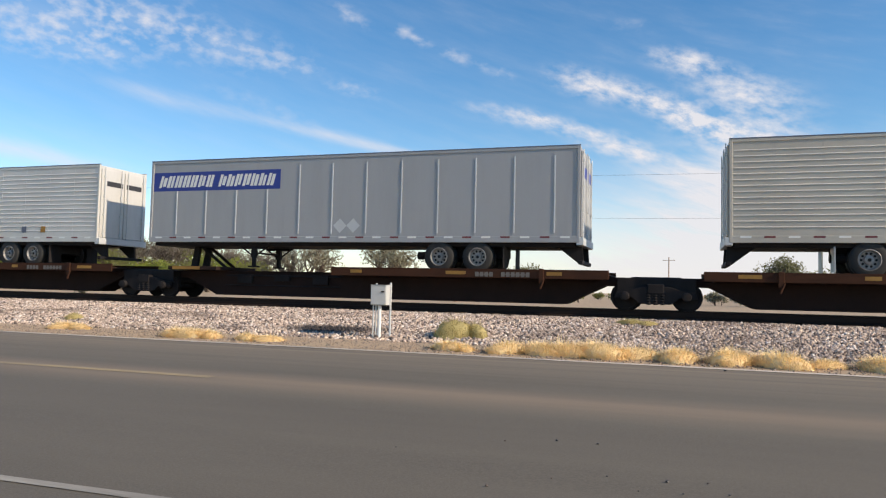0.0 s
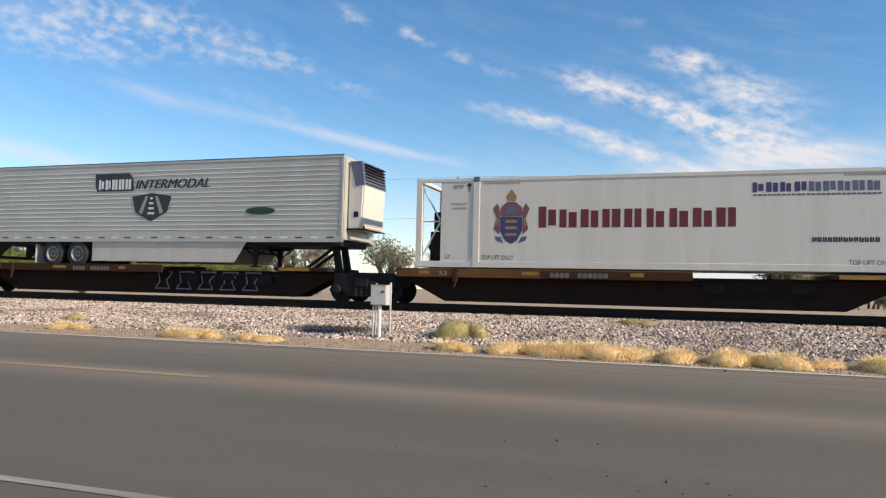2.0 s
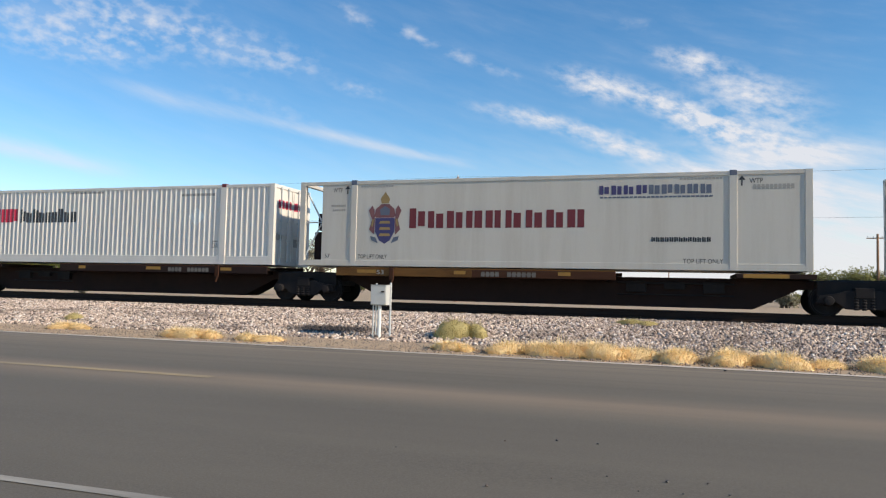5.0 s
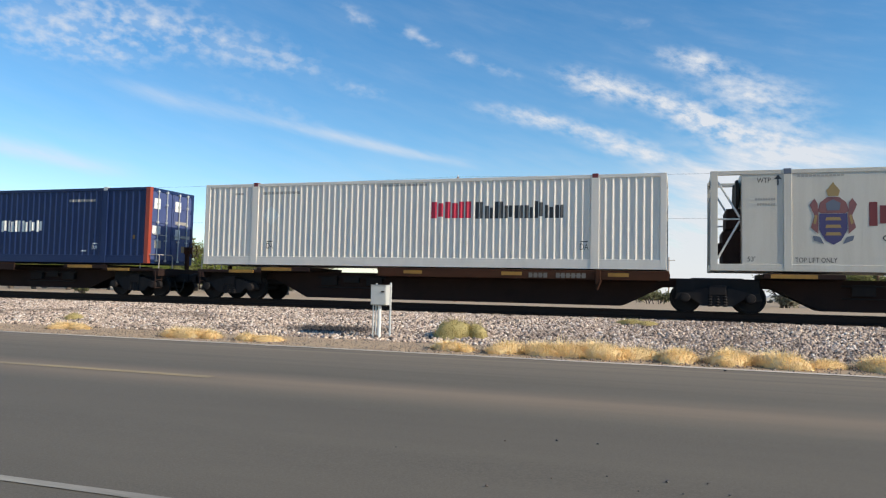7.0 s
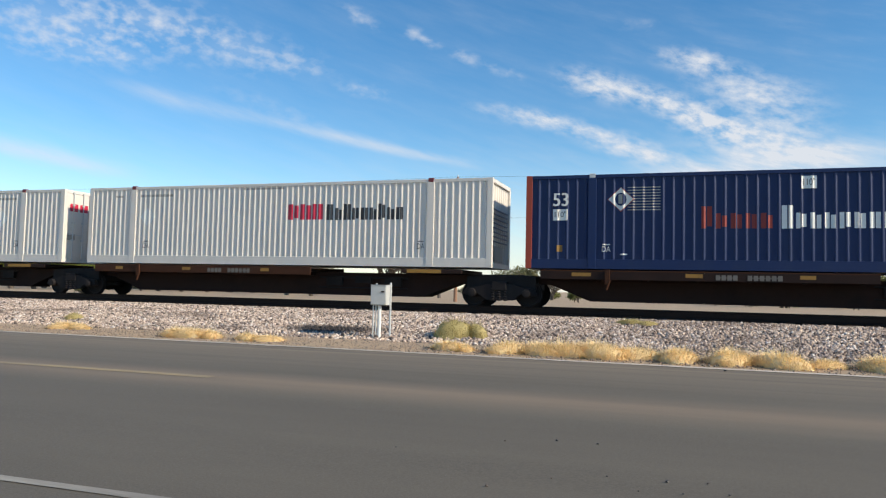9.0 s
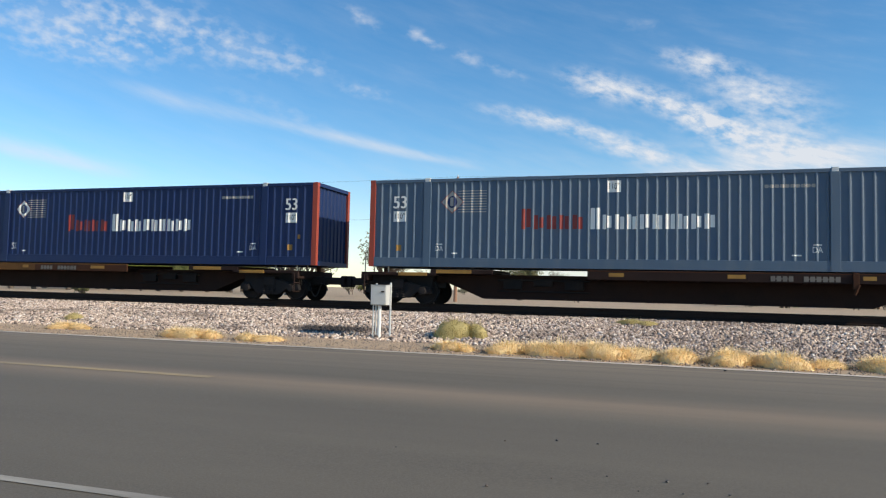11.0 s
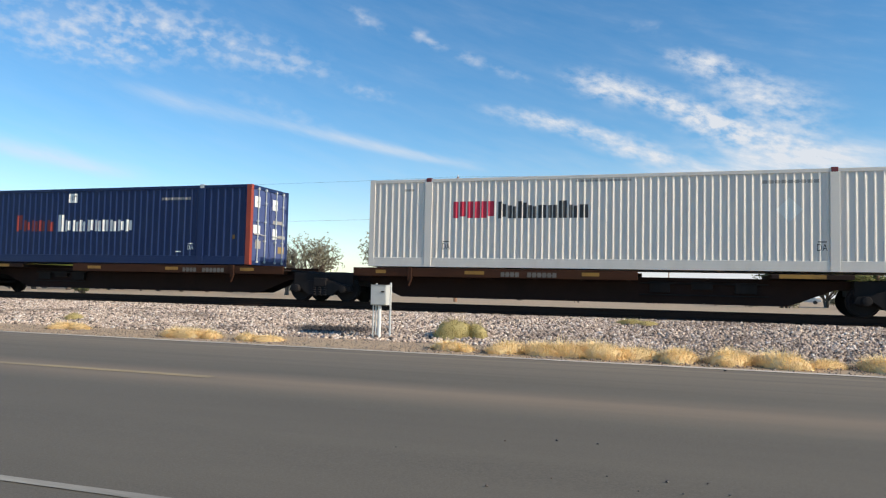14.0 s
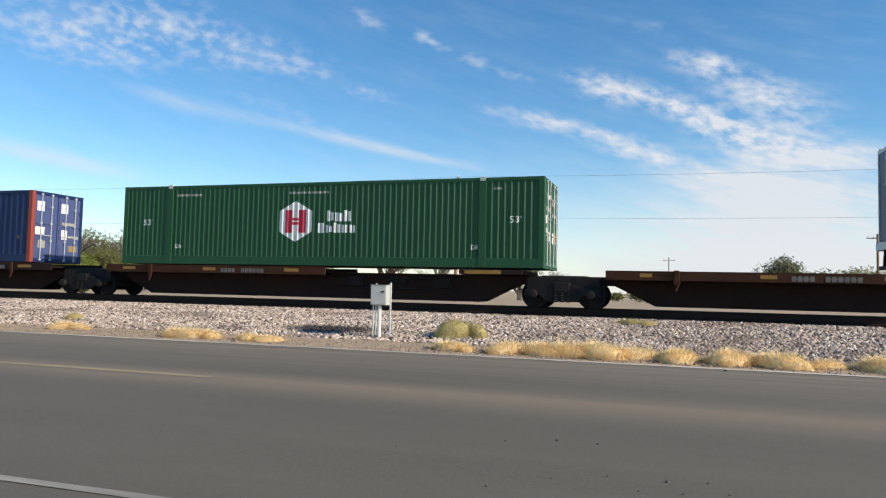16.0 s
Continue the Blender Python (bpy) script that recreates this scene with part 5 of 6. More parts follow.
def white_reefer_right(x):
    t, z0, lo, hi = trailer(x, 16.15, "white ribbed refrigerated trailer with beige side skirts", M["worn_ribbed"], 1, (3.49, 4.72), skirt=(5.44, 12.33, 2.0, "cream"), gear=12.5)
    side_ribs(t, 16.15, lo, hi, M["worn_ribbed"])
    prime_mark(t, z0, 5.5)
    flat([(12.9 + 0.62 * math.cos(k * 0.5236), 3.85 - z0 + 0.14 * math.sin(k * 0.5236)) for k in range(12)], TFACE, M["green"], t, "sticker")
    rect(12.5, 13.3, 3.8 - z0, 3.9 - z0, TFACE - 0.004, M["ink"], t, "sticker")
    cooling_unit(t, 16.15, 1, 3.2 - z0, 5.65 - z0, M["white"], M["slate"])


def striped_trailer(x):
    t, z0, lo, hi = trailer(x, 16.1, "white smooth refrigerated trailer with a blue arrow stripe", M["white"], -1, (12.06, 13.3), skirt=(4.4, 10.2, 1.98, "dark"))
    f = SMOOTH
    for mat, e0, e1 in (("deep_blue", 0.7, 1.0), ("sign_blue", 0.25, 0.7), ("light_blue", 0.0, 0.25)):
        m0, m1 = (lambda p, q, k: (p[0] + (q[0] - p[0]) * k, p[1] + (q[1] - p[1]) * k)), M[mat]
        low, up = ((2.2, 4.5 - z0), (4.35, 3.45 - z0), (4.95, 3.45 - z0)), ((2.42, 5.0 - z0), (4.45, 3.86 - z0), (4.95, 3.74 - z0))
        flat([m0(p, q, e0) for p, q in zip(low, up)] + [m0(p, q, e1) for p, q in zip(low[::-1], up[::-1])], f, m1, t, "stripe")
        for xa, xb in ((4.95, 11.35), (14.3, 16.09)):
            rect(xa, xb, 3.45 - z0 + 0.28 * e0, 3.45 - z0 + 0.28 * e1, f, m1, t, "stripe")
    flat(((1.05, 5.12 - z0), (1.75, 5.44 - z0), (1.7, 5.14 - z0), (2.5, 4.95 - z0), (2.2, 4.5 - z0), (1.86, 4.8 - z0), (1.6, 4.32 - z0), (1.5, 4.95 - z0)), f - 0.004, M["deep_blue"], t, "arrow_head")
    flat(((1.72, 5.1 - z0), (2.05, 5.0 - z0), (2.3, 4.72 - z0), (2.0, 4.94 - z0)), f - 0.008, M["pale"], t, "arrow_highlight")
    flat(((1.84, 4.86 - z0), (2.1, 4.76 - z0), (2.36, 4.86 - z0), (2.1, 4.72 - z0)), f - 0.008, M["pale"], t, "arrow_highlight")
    blocks(11.25, 14.72, 3.85 - z0, 4.8 - z0, 6, f, M["sign_blue"], t, lean=0.2, fill=0.78)
    words("INTERMODAL", 11.57, 14.2, 3.42 - z0, 3.7 - z0, f, M["ink"], t, lean=0.06, bold=0.03)
    words("53", 0.18, 0.46, 3.06 - z0, 3.22 - z0, f, M["ink"], t)
    blocks(0.75, 1.3, 3.09 - z0, 3.2 - z0, 5, f, M["ink"], t, name="number")
    blocks(2.9, 4.3, 3.05 - z0, 3.13 - z0, 15, f, M["faint"], t, name="notice")
    for d in (7.75, 8.15):
        flat(((d - 0.24, 3.2 - z0), (d, 2.98 - z0), (d + 0.24, 3.2 - z0), (d, 3.42 - z0)), f - 0.003, M["stain"], t, "placard_holder")
    rect(2.02, 2.06, 3.75 - z0, 3.98 - z0, f, M["ink"], t)
    end_rect(16.1 + 0.056, -1.2, 1.2, 3.5 - z0, 3.74 - z0, M["sign_blue"], t, "stripe")
    for k in range(6):
        end_rect(16.1 + 0.056, -0.95 + k * 0.33, -0.72 + k * 0.33, 4.0 - z0, 4.5 - z0, M["sign_blue"], t, "logo")
    cooling_unit(t, 0.0, -1, 3.3 - z0, 5.62 - z0, M["white"], M["sign_blue"])


def short_trailer(x):
    t, z0, lo, hi = trailer(x, 8.62, "short white pup trailer with a purple and orange mark", M["white"], 1, (1.14,), gear=6.0, low=True)
    f = SMOOTH
    blocks(5.75, 7.95, 4.42 - z0, 5.38 - z0, 3, f, M["navy"], t, lean=0.12, fill=0.78)
    flat(((5.78, 4.32 - z0), (8.0, 4.34 - z0), (5.78, 3.85 - z0)), f, M["flame"], t, "swoosh")
    flat(((5.74, 4.22 - z0), (6.9, 4.24 - z0), (6.9, 4.2 - z0), (5.74, 4.16 - z0)), f - 0.004, M["pale"], t, "swoosh_line")
    words("FREIGHT", 6.72, 7.93, 3.8 - z0, 4.02 - z0, f, M["ink"], t, lean=0.05, bold=0.025)
    for d in (0.65, 1.15):
        flat([(d + 0.19 * math.cos(k * 0.5236), 3.4 - z0 + 0.19 * math.sin(k * 0.5236)) for k in range(12)], f, M["stain"], t, "placard_holder")
    rect(2.1, 2.7, 3.15 - z0, 3.45 - z0, f, M["stain"], t, "sticker")
    for k in range(3):
        end_rect(8.62 + 0.056, -0.9 + k * 0.5, -0.52 + k * 0.5, 4.7 - z0, 5.15 - z0, M["navy"], t, "logo")
    end_rect(8.62 + 0.056, -0.9, 0.5, 4.48 - z0, 4.6 - z0, M["flame"], t, "swoosh")
    # both rear leaves take a darker grey than the body
    for leaf in t.children:
        if leaf.name.startswith("rear_door"):
            leaf.data.materials[0] = M["slate"]
            tagged(leaf, "dark grey rear door leaf")
    end_rect(8.62 + 0.056, -1.15, 1.15, lo + 0.1, lo + 0.5, M["slate"], t, "scuffed_bumper_plate")


# ---- the train, from its head ----
CARS = ((-0.67, 17.91, "L", "rust", None, None, None), (-19.26, -0.67, "R", "rust", None, None, (-17.56, 1)),
        (-36.75, -19.26, "R", "rust", -38.82, None, (-36.05, 1)),
        (-58.36, -40.8, "L", "ochre", None, -38.82, None), (-77.03, -58.36, "L", "rust", None, None, (-59.61, -1)), (-94.68, -77.03, "R", "ochre", -96.83, None, (-93.98, 1)),
        (-115.28, -98.86, "L", "rust", None, -96.83, None), (-132.6, -115.28, "L", "ochre", None, None, None), (-149.63, -132.6, "R", "sill", None, None, None), (-167.02, -149.63, "R", "rust", None, None, None), (-183.56, -167.02, "R", "rust", -185.66, None, None),
        (-204.21, -187.77, "L", "sill", None, -185.66, None), (-221.43, -204.21, "L", "sill", None, None, None), (-238.72, -221.43, "L", "rust", None, None, None), (-255.76, -238.72, "L", "sill", None, None, None), (-272.69, -255.76, "R", "sill", -275.04, None, None),
        (-294.29, -277.59, "L", "ochre", None, -275.04, None), (-311.79, -294.29, "L", "ochre", None, None, None), (-329.4, -311.79, "L", "ochre", None, None, None), (-347.01, -329.4, "L", "rust", None, None, None), (-363.55, -347.01, "R", "rust", -366.23, None, None),
        (-386.05, -368.32, "L", "rust", None, -366.23, (-369.61, -1)), (-404.77, -386.05, "L", "rust", None, None, None), (-423.61, -404.77, "R", "sill", None, None, None))


def build_train():
    for xl, xr, side, tint, left, right, hitch in CARS:
        spine_car(xl, xr, side, tint, left, right, hitch, hitch is not None and -62 < hitch[0] < -58)
    plain_reefer_front(1.36)
    grey_trailer(-18.96)
    white_reefer_left(-37.51)
    white_reefer_right(-75.19)
    striped_trailer(-95.38)
    short_trailer(-376.79)
    smooth = "smooth cream refrigerated container with a maroon mark and coat of arms"
    cream_container(-56.36, "clean cream refrigerated container with a maroon mark and coat of arms", False, clean=True)
    cream_container(-114.24, smooth, False)
    cream_container(-132.72, smooth, False)
    cream_container(-167.23, "weathered cream refrigerated container with a repair patch", True, True)
    white = "white ribbed steel container with a red and black mark"
    for x, flipped in ((-149.91, True), (-184.59, False), (-237.8, False), (-255.2, True), (-309.87, True), (-345.13, True)):
        white_container(x, flipped, white)
    blue = "blue ribbed steel container with orange corner posts"
    blue_container(-203.22, blue)
    blue_container(-220.56, blue)
    blue_container(-273.69, "faded blue ribbed steel container with orange corner posts", mat="faded_blue", doors=-1)
    blue_container(-291.83, blue, right_53=True, doors=-1)
    blue_container(-327.53, "blue ribbed steel container with orange posts and spray marks", sprayed=True)
    blue_container(-365.91, blue)
    blue_container(-423.45, blue)
    green_container(-402.74)


build_train()


# ---- beside the track ----
def signal_case():
    c = tagged(new("trackside_case"), "grey metal equipment case on posts in the ballast", "equipment box")
    c.matrix_basis = pose(-6.68, 15.75, 0.02, 0, 0, 4)
    part("case_body", box(B(), -0.19, 0.19, -0.17, 0.17, 0.78, 1.24, 0.012), M["case"], c)
    part("case_door", box(B(), -0.18, 0.17, -0.19, -0.172, 0.8, 1.22, 0.006), M["case"], c)
    part("latch", box(B(), 0.07, 0.15, -0.205, -0.19, 1.08, 1.11, 0.004), M["black"], c)
    part("visor", box(B(), -0.2, 0.2, -0.195, 0.18, 1.24, 1.255, 0.004), M["case"], c)
    for x, y, z, r in ((-0.14, -0.1, 0.8, 0.018), (-0.15, 0.12, 1.29, 0.018), (0.205, 0.12, 1.31, 0.026)):
        part("post", tube(B(), (x, y, -0.1), (x, y, z), r, sides=8), M["galv"], c)
    part("conduit", tube(B(), (0.0, -0.06, -0.12), (0.0, -0.06, 0.8), 0.045, sides=12), M["pale"], c, "pale conduit pipe")


signal_case()


def road_pebbles():
    rng = random.Random(8)
    for x, y, r, mat in ((-1.11, 4.34, 0.012, "stone"), (-0.92, 5.82, 0.013, "ink"), (-0.60, 5.83, 0.011, "ink"), (-1.30, 5.65, 0.008, "stone"), (-0.44, 4.86, 0.008, "ink"), (-0.07, 4.87, 0.013, "ink"), (0.18, 4.93, 0.009, "stone"), (0.03, 4.62, 0.010, "ink"), (0.29, 4.70, 0.010, "ink"), (0.70, 12.45, 0.032, "ink"), (-0.77, 4.67, 0.008, "stone"), (-0.23, 4.58, 0.007, "ink"), (-2.01, 5.11, 0.006, "ink")):
        bm = B()
        bmesh.ops.create_icosphere(bm, subdivisions=1, radius=r)
        for v in bm.verts:
            v.co *= rng.uniform(0.7, 1.3)
            v.co.z *= 0.6
        ob = lone("pebble", bm, M[mat], "small loose pebble lying on the asphalt", "stone", group="loose pebbles")
        ob.location = (x, y, 0.03 * (1 - abs(y - 7.75) / 5.4) + r * 0.3)


road_pebbles()


def grass_mesh(seed, blades, spread, height, material):
    rng = random.Random(seed)
    verts, faces = [], []
    for _ in range(blades):
        a, r = rng.uniform(0, 2 * math.pi), spread * rng.random() ** 0.6
        bx, by = math.cos(a) * r, math.sin(a) * r * 0.6
        out, h = rng.uniform(0.1, 0.6) * spread, height * rng.uniform(0.55, 1.0) * (1.0 - 0.85 * (r / spread) ** 2) * (1.4 if rng.random() < 0.1 else 1.0) + 0.03
        ang = a + rng.uniform(-1.2, 1.2)
        tx, ty = bx + math.cos(ang) * out, by + math.sin(ang) * out
        w = rng.uniform(0.002, 0.0045)
        px, py = -math.sin(ang) * w, math.cos(ang) * w
        mx, my, mz = bx + (tx - bx) * 0.4, by + (ty - by) * 0.4, h * 0.75
        k = len(verts)
        verts += [(bx - px, by - py, -0.02), (bx + px, by + py, -0.02), (mx + px, my + py, mz), (mx - px, my - py, mz), (tx, ty, h * rng.uniform(0.7, 1.05))]
        faces += [(k, k + 1, k + 2, k + 3), (k + 3, k + 2, k + 4)]
    # the matted heart of the tuft, under its loose blades
    rings, sides, k0 = 6, 18, len(verts)
    for i in range(rings + 1):
        q = i / rings
        for j in range(sides):
            a = 2 * math.pi * j / sides
            lump = 1 + 0.16 * noise.noise(Vector((math.cos(a) * 2 + seed * 3, math.sin(a) * 2, q * 3)))
            r = spread * 1.02 * math.cos(q * math.pi / 2) * lump
            verts.append((math.cos(a) * r, math.sin(a) * r * 0.6, height * 0.74 * math.sin(q * math.pi / 2) * lump - 0.03))
    for i in range(rings):
        for j in range(sides):
            a, b = k0 + i * sides + j, k0 + i * sides + (j + 1) % sides
            faces.append((a, b, b + sides, a + sides))
    me = bpy.data.meshes.new("grass_blades")
    me.from_pydata(verts, [], faces)
    me.polygons.foreach_set("use_smooth", [len(p.vertices) == 4 for p in me.polygons])
    me.materials.append(material)
    return me


def build_grass():
    low = [grass_mesh(s, 1700, 0.5 + 0.06 * s, 0.3, M["straw"]) for s in (1, 2, 3)]
    tall = [grass_mesh(7, 1300, 0.6, 0.62, M["straw_green"])]
    rng = random.Random(3)
    spots = [(-14.6, 14.3, 0.72, 0), (-14.2, 14.35, 0.6, 0), (-16.6, 16.6, 0.5, 0), (-16.3, 16.3, 0.4, 1), (-10.9, 13.85, 0.75, 0), (-10.4, 13.75, 0.85, 0), (-9.95, 13.8, 0.7, 0), (-8.95, 13.75, 0.62, 0), (-8.45, 13.75, 0.55, 0),
             (-4.95, 16.2, 0.85, 1), (-4.55, 16.35, 0.65, 1), (-5.2, 16.5, 0.6, 1), (-4.35, 13.8, 0.75, 0), (-4.05, 13.75, 0.55, 0), (-1.2, 19.6, 0.7, 2), (-0.75, 19.5, 0.6, 2)]
    x = -3.15
    while x < 4.2:
        spots.append((x, 13.92 + rng.uniform(-0.08, 0.12), rng.uniform(0.6, 1.12), 0))
        x += rng.uniform(0.45, 0.95)
    for x in (-19.5, -23.0, -25.5, 5.5, 6.6, 8.0):
        spots.append((x, 13.9, rng.uniform(0.8, 1.1), 0))
    for i, (x, y, s, kind) in enumerate(spots):
        ob = tagged(new("grass_tuft", (tall if kind else low)[0 if kind else i % 3]), "greenish dry grass tuft growing in the ballast" if kind else "straw yellow dry grass tuft at the road's edge", "grass", "dry grass tufts")
        z = 0.0 if y < 15 else 0.08 + (y - 16) * 0.085
        ob.matrix_basis = pose(x, y, z, 0, 0, rng.uniform(0, 360)) @ Matrix.Diagonal((s, s, s * (0.45 if kind == 2 else 1.0), 1))


build_grass()


def scatter_stones(name, seed, n, x0, x1, y0, y1, small, large, material):
    """Crushed stone: little eight-cornered lumps laid over the bed."""
    rs = np.random.RandomState(seed)
    base = np.array([(x, y, z) for x in (-1, 1) for y in (-1, 1) for z in (-1, 1)], float) * 0.5
    quads = np.array([(0, 1, 3, 2), (4, 6, 7, 5), (0, 4, 5, 1), (2, 3, 7, 6), (0, 2, 6, 4), (1, 5, 7, 3)])
    x = rs.uniform(x0, x1, n)
    y = y0 + (y1 - y0) * rs.beta(1.0, 1.15, n)
    bed_y = np.array([12.9, 13.1, 14.0, 15.2, 15.7, 16.4, 17.4, 18.4, 19.4, 20.4, 21.3, 22.2, 23.8])
    bed_z = np.array([-0.03, -0.01, 0.015, 0.0, 0.03, 0.1, 0.2, 0.29, 0.37, 0.41, 0.42, 0.4, 0.39])
    z = np.interp(y, bed_y, bed_z) + rs.uniform(-0.2, 0.45, n) * large
    keep = (y > 15.8) | (rs.rand(n) < 0.45) | (large < 0.06)
    x, y, z = x[keep], y[keep], z[keep]
    n = len(x)
    size = rs.uniform(small, large, (n, 1)) * rs.uniform(0.6, 1.15, (n, 3))
    pts = (base[None] + rs.uniform(-0.17, 0.17, (n, 8, 3))) * size[:, None]
    a = rs.uniform(0, 2 * np.pi, (n, 3))
    for (i, j), k in zip(((0, 1), (1, 2), (0, 2)), range(3)):
        c, s = np.cos(a[:, k])[:, None], np.sin(a[:, k])[:, None]
        u, v = pts[:, :, i].copy(), pts[:, :, j].copy()
        pts[:, :, i], pts[:, :, j] = c * u - s * v, s * u + c * v
    pts += np.stack([x, y, z], 1)[:, None]
    me = bpy.data.meshes.new(name)
    me.vertices.add(n * 8)
    me.vertices.foreach_set("co", pts.ravel())
    idx = (quads[None] + (np.arange(n) * 8)[:, None, None]).ravel()
    me.loops.add(len(idx))
    me.loops.foreach_set("vertex_index", idx)
    me.polygons.add(n * 6)
    me.polygons.foreach_set("loop_start", np.arange(n * 6) * 4)
    me.update(calc_edges=True)
    me.materials.append(material)
    return me


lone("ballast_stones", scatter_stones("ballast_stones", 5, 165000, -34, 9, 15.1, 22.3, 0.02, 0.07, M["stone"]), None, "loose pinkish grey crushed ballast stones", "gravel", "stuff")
lone("gravel_chips", scatter_stones("gravel_chips", 6, 14000, -30, 8, 12.93, 15.7, 0.008, 0.03, M["chip"]), None, "fine brown gravel chips on the road's shoulder", "gravel", "stuff")


# ---- far side: trees, poles, wires, a parked car ----
def at(az, dist, z=0.1):
    return (dist * math.sin(radians(az)), dist * math.cos(radians(az)), z)


def tree(az, dist, height, width, leaf, label, seed, clumps=900, bare=False, trunk=True):
    rng = random.Random(seed)
    t = tagged(new("tree" if height > 3 else "bush"), label, "tree" if height > 3 else "bush", "trees beyond the track")
    t.matrix_basis = pose(*at(az, dist))
    wood, bark_faces, tips = [], [], []

    def limb(p, q, r0, r1, sides):
        d = (q - p).normalized()
        u = d.orthogonal().normalized()
        w = d.cross(u)
        k = len(wood)
        for c, r in ((p, r0), (q, r1)):
            wood.extend(c + (u * math.cos(2 * math.pi * n / sides) + w * math.sin(2 * math.pi * n / sides)) * r for n in range(sides))
        bark_faces.extend((k + n, k + (n + 1) % sides, k + sides + (n + 1) % sides, k + sides + n) for n in range(sides))

    def grow(p, d, length, r, depth):
        q = p + d * length
        limb(p, q, r, r * 0.62, 6 if depth < 2 else 3)
        if depth >= (5 if bare else 4):
            tips.append(q)
            return
        if depth > 1:
            tips.append(q)
        for _ in range(3 if depth else 5):
            side = Vector((rng.gauss(0, 1), rng.gauss(0, 1), rng.uniform(-0.15, 0.7)))
            side.x *= width / height * 1.3
            nd = (d * 0.75 + side.normalized() * 0.75).normalized()
            grow(p.lerp(q, rng.uniform(0.35, 1.0)), nd, length * rng.uniform(0.62, 0.82), r * 0.58, depth + 1)

    stems = 3 if height < 6 else 2
    for s in range(stems):
        d = Vector((rng.uniform(-0.3, 0.3), rng.uniform(-0.3, 0.3), 1)).normalized()
        grow(Vector((rng.uniform(-0.2, 0.2) * s, 0, -0.1)), d, height * 0.28, height * 0.022, 0)
    top = max(v.z for v in tips)
    k = height / top * (0.93 if bare else 0.86)
    trunk_mesh = bpy.data.meshes.new("trunk")
    trunk_mesh.from_pydata([v * k for v in wood], [], bark_faces)
    trunk_mesh.materials.append(M["twig"] if bare else M["bark"])
    tips = [v * (height / top * 0.9) for v in tips]
    part("trunk", trunk_mesh, None, t)
    verts, faces = [], []
    for _ in range(clumps):
        c = rng.choice(tips) + Vector((rng.gauss(0, 0.35), rng.gauss(0, 0.35), rng.gauss(0, 0.3))) * (height / 7)
        if c.z < 0.2:
            continue
        for _ in range(4):
            o = c + Vector((rng.gauss(0, 0.13), rng.gauss(0, 0.13), rng.gauss(0, 0.13)))
            s = rng.uniform(0.07, 0.16) * (0.4 if bare else 1.0)
            u = Vector((rng.gauss(0, 1), rng.gauss(0, 1), rng.gauss(0, 1))).normalized() * s
            w = u.orthogonal().normalized() * s * 0.6
            k = len(verts)
            verts += [o - u, o + w, o + u, o - w]
            faces.append((k, k + 1, k + 2, k + 3))
    me = bpy.data.meshes.new("crown")
    me.from_pydata(verts, [], faces)
    me.materials.append(M[leaf])
    part("crown", me, None, t)


def build_trees():
    rng = random.Random(11)
    row = [(-51, 92, 8.5), (-49, 84, 8), (-47, 88, 9.3), (-45.2, 82, 8.8), (-43.6, 90, 9.0), (-42, 84, 8.0), (-40.4, 92, 9.2), (-38.8, 86, 8.4), (-37, 90, 8.8), (-35.2, 85, 7.6), (-33.6, 90, 7.8), (-32.2, 86, 7.4)]
    for i, (az, d, h) in enumerate(row):
        d, h = d * 1.35, h * 1.33
        if i % 2:
            tree(az, d, h * 0.8, h * 0.9, "twig", "bare grey winter tree with fine spreading twigs", 20 + i, 500, True)
        else:
            tree(az, d, h * 0.8, h * 0.9, ("olive", "grey_leaf")[i // 2 % 2], "grey-green mesquite tree with a loose open crown", 20 + i, 1200)
    for i in range(12):
        tree(-50.5 + i * 1.6 + rng.uniform(-0.4, 0.4), rng.uniform(98, 108), rng.uniform(4.2, 6.2), 9.0, ("bright_leaf", "olive")[i % 3 == 2], "dense yellow-green creosote bush in sunlight", 220 + i, 900)
    tree(-30.2, 88, 7.4, 6, "twig", "nearly bare grey winter tree", 41, 500, True)
    tree(-28.4, 86, 7.9, 6, "grey_leaf", "half-bare grey-green desert tree", 42, 500)
    tree(-22.4, 84, 7.6, 3.6, "grey_leaf", "grey-green tree with an open rounded crown", 43, 900)
    tree(-18.4, 92, 7.2, 5.5, "twig", "bare grey winter tree with fine twigs", 44, 250, True)
    tree(-12.0, 88, 4.9, 8.5, "green_leaf", "broad low green bush-like tree", 45, 900)
    tree(-9.6, 96, 4.6, 6, "twig", "low bare grey winter tree", 46, 300, True)
    tree(7.0, 82, 5.6, 5.2, "green_leaf", "dense dark green rounded tree", 47, 1400)
    for i, (az, d, h) in enumerate(((9.9, 95, 4.6), (11.3, 92, 4.9), (12.6, 96, 5.0), (14.2, 94, 5.2))):
        tree(az, d, h, h * 1.3, "olive", "low olive green tree in a hedgerow", 50 + i, 900)
    for i in range(26):
        az = rng.uniform(-50, 16)
        tree(az, rng.uniform(70, 160), rng.uniform(0.8, 2.2), 2.2, rng.choice(("olive", "grey_leaf", "green_leaf")), "small scrubby desert bush on sandy ground", 70 + i, 160)
    for i in range(16):
        tree(-9 + i * 1.6 + rng.uniform(-0.5, 0.5), rng.uniform(78, 125), rng.uniform(1.0, 1.9), 2.6, rng.choice(("olive", "green_leaf", "grey_leaf")), "low green scrub bush along a far fence line", 120 + i, 260)


build_trees()


